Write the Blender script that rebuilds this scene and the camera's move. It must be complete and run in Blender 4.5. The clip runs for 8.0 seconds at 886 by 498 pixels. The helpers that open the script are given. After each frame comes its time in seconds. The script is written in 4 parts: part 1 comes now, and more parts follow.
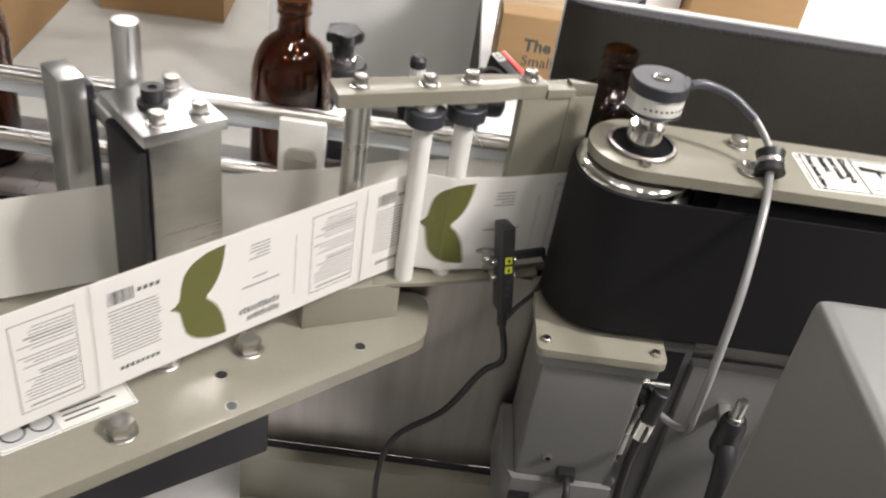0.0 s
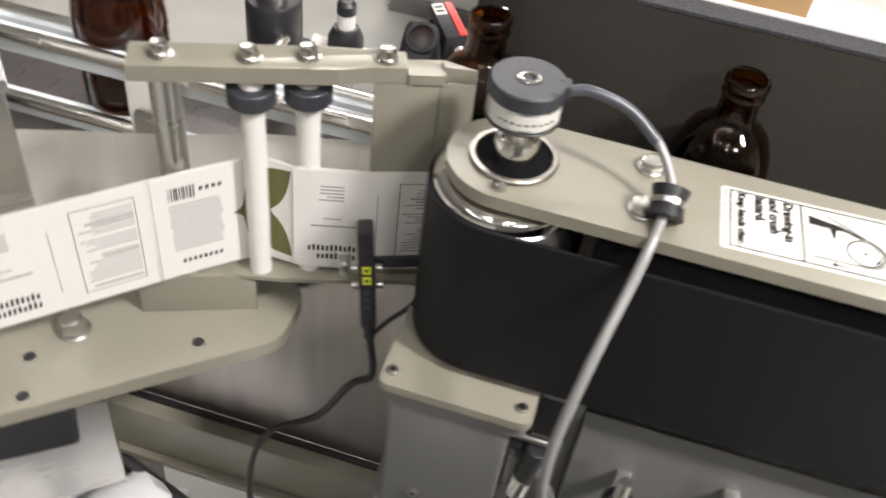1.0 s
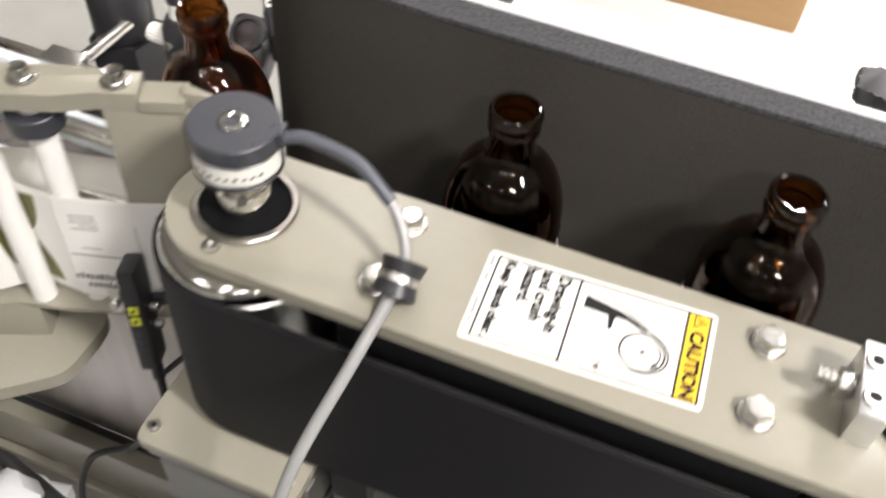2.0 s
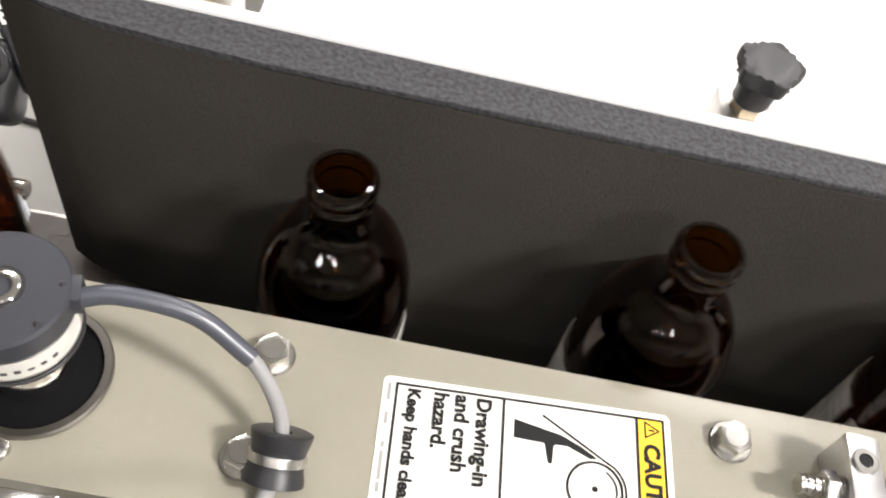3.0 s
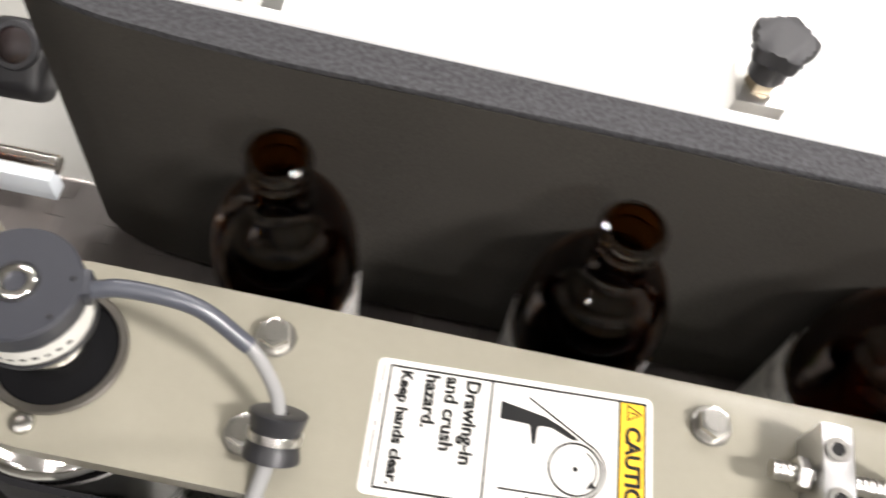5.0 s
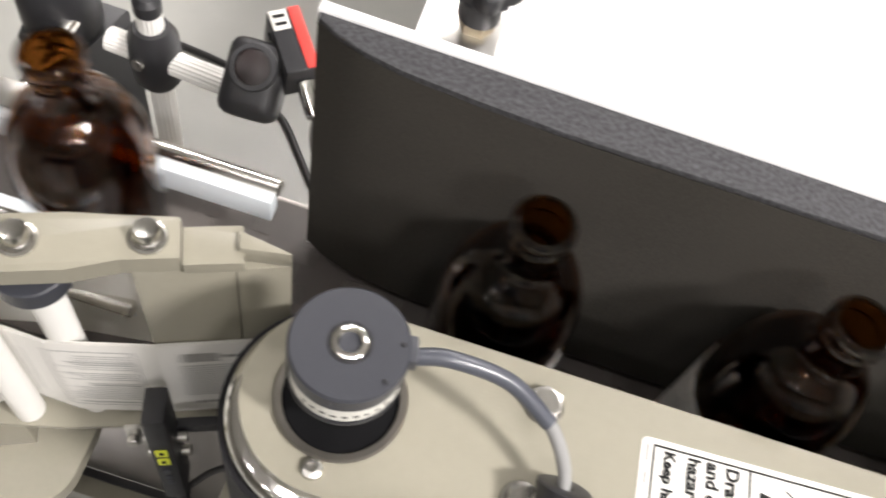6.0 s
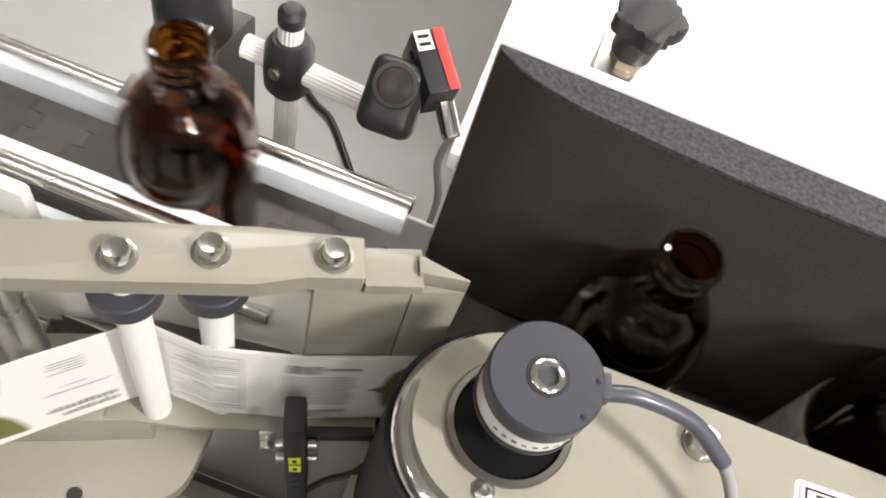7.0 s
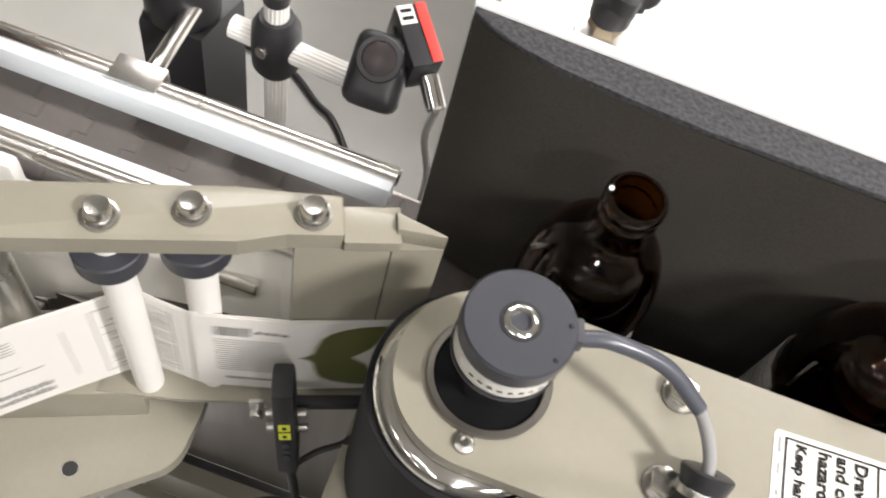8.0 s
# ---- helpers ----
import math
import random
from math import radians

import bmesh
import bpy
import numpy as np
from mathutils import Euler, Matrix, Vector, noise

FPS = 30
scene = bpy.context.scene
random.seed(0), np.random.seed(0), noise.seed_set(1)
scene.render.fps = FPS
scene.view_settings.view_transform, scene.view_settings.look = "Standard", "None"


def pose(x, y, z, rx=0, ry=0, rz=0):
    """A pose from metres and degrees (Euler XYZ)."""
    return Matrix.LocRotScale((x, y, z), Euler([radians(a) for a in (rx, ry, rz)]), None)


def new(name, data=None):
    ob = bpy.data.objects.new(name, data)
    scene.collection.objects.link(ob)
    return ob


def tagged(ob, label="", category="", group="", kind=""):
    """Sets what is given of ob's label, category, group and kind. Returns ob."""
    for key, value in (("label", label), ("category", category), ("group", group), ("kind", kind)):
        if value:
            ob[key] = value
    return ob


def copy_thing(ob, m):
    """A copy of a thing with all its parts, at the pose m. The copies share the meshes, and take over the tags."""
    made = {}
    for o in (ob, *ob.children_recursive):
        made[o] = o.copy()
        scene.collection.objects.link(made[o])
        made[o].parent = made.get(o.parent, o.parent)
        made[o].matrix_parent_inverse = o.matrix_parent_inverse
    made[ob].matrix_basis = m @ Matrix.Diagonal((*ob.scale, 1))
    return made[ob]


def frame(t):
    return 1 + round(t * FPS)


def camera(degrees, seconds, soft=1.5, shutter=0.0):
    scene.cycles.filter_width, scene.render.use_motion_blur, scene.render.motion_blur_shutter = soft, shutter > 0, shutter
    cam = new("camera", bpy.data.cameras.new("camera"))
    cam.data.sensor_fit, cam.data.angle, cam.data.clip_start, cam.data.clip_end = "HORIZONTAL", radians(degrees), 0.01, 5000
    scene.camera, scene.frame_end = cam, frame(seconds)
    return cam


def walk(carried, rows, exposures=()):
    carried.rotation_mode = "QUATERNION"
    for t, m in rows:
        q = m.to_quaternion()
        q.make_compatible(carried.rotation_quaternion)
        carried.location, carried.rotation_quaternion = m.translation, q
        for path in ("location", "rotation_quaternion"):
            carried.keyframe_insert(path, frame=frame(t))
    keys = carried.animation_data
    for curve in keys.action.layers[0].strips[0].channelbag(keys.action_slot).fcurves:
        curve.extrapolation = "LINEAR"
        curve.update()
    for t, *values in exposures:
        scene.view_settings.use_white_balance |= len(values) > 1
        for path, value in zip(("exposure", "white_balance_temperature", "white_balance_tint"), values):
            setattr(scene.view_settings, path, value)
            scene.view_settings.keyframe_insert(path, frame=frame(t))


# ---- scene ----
cam = camera(52.0, 8.0, soft=1.9, shutter=0.5)
ROWS = [
    (0.0, -0.1874, -0.6968, 1.4798, 54.13, -7.71, 2.81),
    (0.5, -0.0938, -0.5780, 1.4745, 48.72, -5.44, 6.48),
    (1.0, 0.0519, -0.4870, 1.4969, 45.75, -5.73, 16.16),
    (1.5, 0.1734, -0.4212, 1.4850, 43.59, -5.25, 22.01),
    (2.0, 0.2174, -0.2984, 1.5003, 40.99, -3.19, 21.80),
    (2.2, 0.1900, -0.2393, 1.5130, 37.46, -3.81, 18.47),
    (3.3, 0.1337, -0.1463, 1.4621, 33.51, -8.88, 6.41),
    (3.5, 0.1505, -0.1388, 1.4664, 31.23, -7.86, 6.57),
    (4.0, 0.1755, -0.1429, 1.4741, 30.90, -7.23, 5.54),
    (4.2, 0.1834, -0.1477, 1.4774, 31.57, -7.40, 5.33),
    (5.3, 0.1235, -0.1375, 1.5146, 30.06, -5.86, 11.97),
    (5.5, 0.0922, -0.1358, 1.5192, 29.61, -6.83, 12.84),
    (6.0, 0.0242, -0.1407, 1.5147, 29.22, -8.80, 15.52),
    (6.5, -0.0272, -0.1442, 1.5181, 28.58, -10.03, 17.27),
    (7.0, -0.0584, -0.1575, 1.5163, 28.62, -10.66, 18.64),
    (7.5, -0.0562, -0.1658, 1.5158, 28.75, -10.18, 18.97),
    (8.0, -0.0353, -0.1757, 1.5127, 29.30, -9.57, 18.04),
]
walk(cam, [(t, pose(x, y, z, rx, ry, rz)) for t, x, y, z, rx, ry, rz in ROWS], exposures=[(0.0, -0.18), (1.0, -0.10), (2.0, 0.0), (4.0, -0.02), (6.5, 0.12), (8.0, 0.02)])

# ---- light: a closed hall with bright high-bay lamps ----
world = bpy.data.worlds.new("hall_air")
world.use_nodes = True
world.node_tree.nodes["Background"].inputs[0].default_value = (0.9, 0.93, 1.0, 1)
world.node_tree.nodes["Background"].inputs[1].default_value = 0.024
scene.world = world

LAMPS = [(2.6, -0.85, 4.2, 2.15), (-1.35, 3.3, 4.2, 0.40), (1.9, 2.7, 4.2, 0.60), (2.1, -2.6, 4.2, 0.50), (-0.9, 5.0, 4.2, 0.46), (1.3, 6.6, 4.2, 1.15)]
# Unseen small lamps added for dot highlights on bottles; last two for deck gloss.
SMALL = [(x, y, 4.2, 0.045) for y in (-3.3, -2.0, -0.85) for x in (-1.7, -0.6, 0.5)] + [(-1.9, 4.6, 4.2, 0.05), (0.2, 3.9, 4.2, 0.05)]


def area_lamp(x, y, z, power, size=0.75):
    data = bpy.data.lights.new("lamp_light", "AREA")
    data.shape, data.size, data.size_y = "RECTANGLE", size, size * 0.43
    data.energy, data.color = 150 * power, (1.0, 0.95, 0.94)
    ob = new("lamp_light", data)
    ob.matrix_world = pose(x, y, z - 0.09)
    return ob


for lamp_row in LAMPS:
    area_lamp(*lamp_row)
for lamp_row in SMALL:
    area_lamp(*lamp_row, 0.24)


# ---- materials ----
def mat(name, color, rough=0.5, metal=0.0, vary=0.08, scale=40.0, bump=0.0, bump_scale=300.0, spec=0.5, coat=0.0,
        stretch=(1, 1, 1), vary2=0.05, scale2=6.0, rough_vary=0.1, by_object=0.0):
    m = bpy.data.materials.new(name)
    m.use_nodes = True
    nt = m.node_tree
    n, ln = nt.nodes, nt.links
    b = n["Principled BSDF"]
    b.inputs["Metallic"].default_value = metal
    b.inputs["Specular IOR Level"].default_value = spec
    b.inputs["Coat Weight"].default_value = coat
    tc = n.new("ShaderNodeTexCoord")
    mp = n.new("ShaderNodeMapping")
    mp.inputs["Scale"].default_value = stretch
    ln.new(tc.outputs["Object"], mp.inputs["Vector"])
    fine, broad = n.new("ShaderNodeTexNoise"), n.new("ShaderNodeTexNoise")
    fine.inputs["Scale"].default_value, fine.inputs["Detail"].default_value = scale, 6
    broad.inputs["Scale"].default_value, broad.inputs["Detail"].default_value = scale2, 3
    ln.new(mp.outputs[0], fine.inputs["Vector"])
    ln.new(mp.outputs[0], broad.inputs["Vector"])

    def scaled(sock, amount, base):
        q = n.new("ShaderNodeMath")
        q.operation = "MULTIPLY_ADD"
        q.inputs[1].default_value, q.inputs[2].default_value = amount * 2, base - amount
        ln.new(sock, q.inputs[0])
        return q.outputs[0]

    v1, v2 = scaled(fine.outputs["Fac"], vary, 1.0), scaled(broad.outputs["Fac"], vary2, 1.0)
    mul = n.new("ShaderNodeMath")
    mul.operation = "MULTIPLY"
    ln.new(v1, mul.inputs[0])
    ln.new(v2, mul.inputs[1])
    val = mul.outputs[0]
    if by_object:
        info = n.new("ShaderNodeObjectInfo")
        w = scaled(info.outputs["Random"], by_object, 1.0)
        mul2 = n.new("ShaderNodeMath")
        mul2.operation = "MULTIPLY"
        ln.new(val, mul2.inputs[0])
        ln.new(w, mul2.inputs[1])
        val = mul2.outputs[0]
    hsv = n.new("ShaderNodeHueSaturation")
    hsv.inputs["Color"].default_value = (*color, 1)
    ln.new(val, hsv.inputs["Value"])
    ln.new(hsv.outputs[0], b.inputs["Base Color"])
    ln.new(scaled(broad.outputs["Fac"], rough_vary, rough), b.inputs["Roughness"])
    if bump:
        bn = n.new("ShaderNodeTexNoise")
        bn.inputs["Scale"].default_value, bn.inputs["Detail"].default_value = bump_scale, 5
        ln.new(mp.outputs[0], bn.inputs["Vector"])
        bp = n.new("ShaderNodeBump")
        bp.inputs["Strength"].default_value, bp.inputs["Distance"].default_value = bump, 0.001
        ln.new(bn.outputs["Fac"], bp.inputs["Height"])
        ln.new(bp.outputs[0], b.inputs["Normal"])
    return m


def glass(name, tint, rough=0.02):
    m = bpy.data.materials.new(name)
    m.use_nodes = True
    b = m.node_tree.nodes["Principled BSDF"]
    b.inputs["Base Color"].default_value = (*tint, 1)
    b.inputs["Roughness"].default_value = rough
    b.inputs["IOR"].default_value = 1.5
    b.inputs["Transmission Weight"].default_value = 1.0
    return m


def glow(name, color, strength):
    m = bpy.data.materials.new(name)
    m.use_nodes = True
    b = m.node_tree.nodes["Principled BSDF"]
    b.inputs["Base Color"].default_value = (*color, 1)
    b.inputs["Emission Color"].default_value = (*color, 1)
    b.inputs["Emission Strength"].default_value = strength
    return m


CREAM = mat("cream_powder_coat", (0.260, 0.245, 0.194), 0.29, 0, 0.05, 220, 0.08, 900, vary2=0.05, scale2=9, rough_vary=0.03)
DECK_CREAM = mat("glossy_cream_enamel", (0.260, 0.245, 0.194), 0.17, 0, 0.05, 220, 0.05, 700, vary2=0.09, scale2=9, rough_vary=0.06, coat=0.3)
GREY_PAINT = mat("light_grey_paint", (0.165, 0.165, 0.158), 0.38, 0, 0.04, 150, 0.06, 800)
STEEL = mat("brushed_steel", (0.62, 0.61, 0.58), 0.3, 1.0, 0.1, 60, 0.12, 400, stretch=(1, 1, 14))
PANEL_STEEL = mat("satin_stainless_panel", (0.40, 0.375, 0.35), 0.36, 1.0, 0.16, 12, 0.1, 120, stretch=(6, 6, 0.4), vary2=0.12)
CHROME = mat("bright_chrome", (0.78, 0.77, 0.74), 0.12, 1.0, 0.03, 100)
ZINC = mat("zinc_plated_bolt", (0.52, 0.51, 0.48), 0.27, 1.0, 0.1, 400, 0.1, 900)
ALU = mat("machined_aluminium", (0.72, 0.72, 0.72), 0.32, 1.0, 0.06, 200, 0.08, 700, stretch=(1, 9, 1))
BRASS = mat("brass", (0.58, 0.50, 0.37), 0.3, 1.0, 0.05, 200)
BELT = mat("black_rubber_belt", (0.0085, 0.0082, 0.0095), 0.62, 0, 0.2, 500, 0.25, 1200, spec=0.22, vary2=0.15, scale2=9)
FOAM = mat("black_sponge_foam", (0.054, 0.050, 0.043), 0.85, 0, 0.4, 900, 0.28, 900, spec=0.15, vary2=0.22, scale2=11)
FOAM_CUT = mat("cut_sponge_edge", (0.050, 0.050, 0.053), 0.85, 0, 1.1, 430, 1.0, 400, spec=0.35)
SEAL = mat("black_bearing_seal", (0.004, 0.004, 0.0045), 0.8, 0, 0.1, 300, spec=0.08)
BLACK = mat("black_plastic", (0.02, 0.02, 0.022), 0.42, 0, 0.1, 300, 0.1, 900)
DARK_GREY = mat("slate_grey_plastic", (0.036, 0.038, 0.046), 0.42, 0, 0.06, 300, 0.15, 1500)
WHITE_PLASTIC = mat("white_nylon", (0.78, 0.77, 0.73), 0.4, 0, 0.02, 100)
WHITE_STRIP = mat("pale_blue_white_guide_strip", (0.76, 0.81, 0.84), 0.6, 0, 0.02, 60)
CHAIN = mat("grey_acetal_chain", (0.125, 0.112, 0.104), 0.42, 0, 0.15, 60, 0.15, 400, vary2=0.2, scale2=14, by_object=0.08)
PAPER = mat("white_label_paper", (0.90, 0.885, 0.845), 0.42, 0, 0.02, 80, spec=0.4)


def see_through(m, amount, color):
    """Lets a share of the light through a thin sheet."""
    nt = m.node_tree
    out, b = nt.nodes["Material Output"], nt.nodes["Principled BSDF"]
    tr, mix = nt.nodes.new("ShaderNodeBsdfTranslucent"), nt.nodes.new("ShaderNodeMixShader")
    tr.inputs["Color"].default_value = (*color, 1)
    mix.inputs[0].default_value = amount
    nt.links.new(b.outputs[0], mix.inputs[1])
    nt.links.new(tr.outputs[0], mix.inputs[2])
    nt.links.new(mix.outputs[0], out.inputs["Surface"])
    return m


see_through(PAPER, 0.2, (0.92, 0.9, 0.84))
LINER = see_through(mat("pale_glassine_liner", (0.90, 0.89, 0.85), 0.4, 0, 0.02, 80, spec=0.4), 0.5, (0.97, 0.96, 0.92))
GUNMETAL = mat("dark_bearing_steel", (0.36, 0.34, 0.31), 0.3, 1.0, 0.08, 120)
ROD = mat("polished_guide_rod", (0.72, 0.70, 0.66), 0.27, 1.0, 0.06, 90)
INK = mat("dark_grey_ink", (0.06, 0.06, 0.055), 0.5)
INK_LIGHT = mat("grey_ink", (0.30, 0.30, 0.28), 0.5)
GREEN = mat("olive_green_ink", (0.125, 0.130, 0.036), 0.45, 0, 0.06, 90)
STICKER = mat("white_sticker", (0.72, 0.71, 0.66), 0.38)
YELLOW = mat("yellow_ink", (0.85, 0.52, 0.02), 0.4)
BLACK_INK = mat("black_ink", (0.012, 0.012, 0.012), 0.55, spec=0.2)
RED = mat("red_plastic", (0.65, 0.06, 0.05), 0.35)
CABLE = mat("grey_pvc_cable", (0.27, 0.27, 0.265), 0.24, 0, 0.04, 200)
CABLE_DARK = mat("black_cable", (0.022, 0.021, 0.021), 0.45)
HEATSHRINK = mat("slate_heat_shrink", (0.07, 0.075, 0.09), 0.32)
CARDBOARD = mat("brown_cardboard", (0.36, 0.225, 0.105), 0.8, 0, 0.1, 30, 0.2, 200, stretch=(1, 1, 6), vary2=0.1)
TABLE_WHITE = mat("white_laminate", (0.84, 0.84, 0.83), 0.35, 0, 0.02, 20)
FLOOR_MAT = mat("sealed_concrete", (0.41, 0.41, 0.38), 0.36, 0, 0.1, 9, 0.06, 90, vary2=0.1, scale2=1.3)
CEILING_MAT = mat("white_ceiling_paint", (0.50, 0.49, 0.47), 0.8, 0, 0.04, 5, 0.1, 40)
WALL_MAT = mat("painted_block_wall", (0.38, 0.37, 0.345), 0.7, 0, 0.05, 8, 0.1, 60)
AMBER = glass("amber_glass", (0.22, 0.078, 0.015))
PLASTIC_BAG = mat("crumpled_white_plastic", (0.75, 0.75, 0.76), 0.3, 0, 0.05, 30, 0.9, 45, spec=0.6)
LAMP_GLOW = glow("lamp_tube_glow", (1.0, 0.96, 0.9), 9.0)
LABEL_GREEN = mat("yellow_display_ink", (0.62, 0.66, 0.05), 0.4)


# ---- mesh helpers ----
def mesh_of(bm, name, smooth=False):
    me = bpy.data.meshes.new(name)
    bmesh.ops.recalc_face_normals(bm, faces=bm.faces)
    bm.to_mesh(me)
    bm.free()
    if smooth:
        for p in me.polygons:
            p.use_smooth = True
        me.set_sharp_from_angle(angle=radians(38))
    return me


def thing(name, label, category, m=None, group="", kind=""):
    ob = new(name)
    ob.empty_display_size = 0.02
    if m is not None:
        ob.matrix_basis = m
    return tagged(ob, label, category, group, kind)


def part(name, bm, material, parent=None, label="", smooth=True):
    ob = new(name, mesh_of(bm, name, smooth))
    ob.data.materials.append(material)
    if parent is not None:
        ob.parent = parent
    return tagged(ob, label)


def solid(name, bm, material, label, category, group="", kind="", smooth=True):
    ob = new(name, mesh_of(bm, name, smooth))
    ob.data.materials.append(material)
    return tagged(ob, label, category, group, kind)


def box(x0, x1, y0, y1, z0, z1, bevel=0.0, seg=2, bm=None, m=None):
    bm = bm or bmesh.new()
    r = bmesh.ops.create_cube(bm, size=1.0)
    vs = r["verts"]
    for v in vs:
        v.co = Vector((x0 + (v.co.x + 0.5) * (x1 - x0), y0 + (v.co.y + 0.5) * (y1 - y0), z0 + (v.co.z + 0.5) * (z1 - z0)))
    if bevel:
        es = {e for v in vs for e in v.link_edges}
        vs = bmesh.ops.bevel(bm, geom=list(es), offset=bevel, segments=seg, affect="EDGES", profile=0.6)["verts"] + [v for v in vs if v.is_valid]
    if m is not None:
        bmesh.ops.transform(bm, matrix=m, verts=list({v for v in vs if v.is_valid}))
    return bm


def lathe(profile, n=32, bm=None, m=None):
    """Turns a profile of (radius, z) round the z axis."""
    bm = bm or bmesh.new()
    made = []
    rings = []
    for r, z in profile:
        if r < 1e-6:
            ring = [bm.verts.new((0, 0, z))]
        else:
            ring = [bm.verts.new((r * math.cos(2 * math.pi * i / n), r * math.sin(2 * math.pi * i / n), z)) for i in range(n)]
        rings.append(ring)
        made += ring
    for a, b in zip(rings, rings[1:]):
        for i in range(n):
            j = (i + 1) % n
            if len(a) == 1 and len(b) == 1:
                continue
            if len(a) == 1:
                bm.faces.new((a[0], b[i], b[j]))
            elif len(b) == 1:
                bm.faces.new((a[i], b[0], a[j]))
            else:
                bm.faces.new((a[i], b[i], b[j], a[j]))
    if m is not None:
        bmesh.ops.transform(bm, matrix=m, verts=made)
    return bm


def rod(r, z0, z1, n=24, bevel=0.0006, bm=None, m=None):
    b = min(bevel, r * 0.4)
    return lathe([(0, z0), (r - b, z0), (r, z0 + b), (r, z1 - b), (r - b, z1), (0, z1)], n, bm, m)


def ring(r0, r1, z0, z1, n=32, bm=None, m=None):
    b = min(0.0008, (r1 - r0) * 0.25)
    return lathe([(r0, z0), (r1 - b, z0), (r1, z0 + b), (r1, z1 - b), (r1 - b, z1), (r0, z1), (r0, z0)], n, bm, m)


def prism(outline, z0, z1, bevel=0.0, bm=None, m=None):
    bm = bm or bmesh.new()
    lo = [bm.verts.new((x, y, z0)) for x, y in outline]
    hi = [bm.verts.new((x, y, z1)) for x, y in outline]
    faces = [bm.faces.new(hi), bm.faces.new(lo[::-1])]
    k = len(outline)
    for i in range(k):
        faces.append(bm.faces.new((lo[i], lo[(i + 1) % k], hi[(i + 1) % k], hi[i])))
    vs = lo + hi
    if bevel:
        es = list(faces[0].edges) + list(faces[1].edges)
        vs += bmesh.ops.bevel(bm, geom=es, offset=bevel, segments=2, affect="EDGES", profile=0.6)["verts"]
    if m is not None:
        bmesh.ops.transform(bm, matrix=m, verts=list({v for v in vs if v.is_valid}))
    return bm


def stadium(x0, x1, r, n=20, cy=0.0):
    a = [(x0 + r * math.cos(math.pi / 2 + math.pi * i / n), cy + r * math.sin(math.pi / 2 + math.pi * i / n)) for i in range(n + 1)]
    b = [(x1 + r * math.cos(-math.pi / 2 + math.pi * i / n), cy + r * math.sin(-math.pi / 2 + math.pi * i / n)) for i in range(n + 1)]
    return a + b


def round_poly(corners, n=6):
    """An outline whose corners (x, y, radius) are rounded."""
    out = []
    k = len(corners)
    for i in range(k):
        p, r = Vector(corners[i][:2]), corners[i][2]
        a, b = (Vector(corners[i - 1][:2]) - p), (Vector(corners[(i + 1) % k][:2]) - p)
        if r <= 0:
            out.append((p.x, p.y))
            continue
        half = a.angle(b) / 2
        d = min(r / math.tan(half), a.length * 0.49, b.length * 0.49)
        s, e = p + a.normalized() * d, p + b.normalized() * d
        for j in range(n + 1):
            t = j / n
            q = s * (1 - t) ** 2 + p * (2 * t * (1 - t)) + e * t * t
            out.append((q.x, q.y))
    return out


def smooth_path(points, n=8):
    pts = [Vector(p) for p in points]
    pts = [2 * pts[0] - pts[1]] + pts + [2 * pts[-1] - pts[-2]]
    out = []
    for i in range(1, len(pts) - 2):
        a, b, c, d = pts[i - 1:i + 3]
        for j in range(n):
            t = j / n
            out.append(0.5 * (2 * b + (c - a) * t + (2 * a - 5 * b + 4 * c - d) * t * t + (3 * b - a - 3 * c + d) * t ** 3))
    out.append(pts[-2])
    return out


def tube(points, r, n=12, smooth_n=8, bm=None):
    bm = bm or bmesh.new()
    path = smooth_path(points, smooth_n) if smooth_n else [Vector(p) for p in points]
    rings, up = [], None
    for i, p in enumerate(path):
        d = (path[min(i + 1, len(path) - 1)] - path[max(i - 1, 0)]).normalized()
        if up is None:
            up = d.orthogonal().normalized()
        up = (up - d * up.dot(d)).normalized()
        side = d.cross(up)
        rings.append([bm.verts.new(p + r * (math.cos(2 * math.pi * k / n) * up + math.sin(2 * math.pi * k / n) * side)) for k in range(n)])
    for a, b in zip(rings, rings[1:]):
        for k in range(n):
            bm.faces.new((a[k], a[(k + 1) % n], b[(k + 1) % n], b[k]))
    bm.faces.new(rings[0][::-1])
    bm.faces.new(rings[-1])
    return bm


def along(a, b):
    """A pose at a whose z axis points at b."""
    a, b = Vector(a), Vector(b)
    return Matrix.Translation(a) @ (b - a).to_track_quat("Z", "Y").to_matrix().to_4x4()


def hexagon(af, z0, z1, bevel=0.0008, bm=None, m=None):
    r = af / math.sqrt(3)
    return prism([(r * math.cos(math.pi / 3 * i), r * math.sin(math.pi / 3 * i)) for i in range(6)], z0, z1, bevel, bm, m)


def hex_bolt(parent, x, y, z, af=0.013, head=0.007, washer=True, turn=0.0, name="hex_bolt", lean=None):
    """A hex bolt: a head over a washer, standing on z."""
    m = (lean or pose(x, y, z, 0, 0, turn)) if lean is not None else pose(x, y, z, 0, 0, turn)
    bm = bmesh.new()
    if washer:
        rod(af * 0.72, 0, 0.0016, 24, bm=bm, m=m)
    hexagon(af, 0.0014 if washer else 0, head, 0.0012, bm, m)
    rod(af * 0.40, head - 0.0004, head + 0.0003, 20, 0.0002, bm, m)
    return part(name, bm, ZINC, parent, "zinc-plated hex bolt with washer" if washer else "zinc-plated hex bolt")


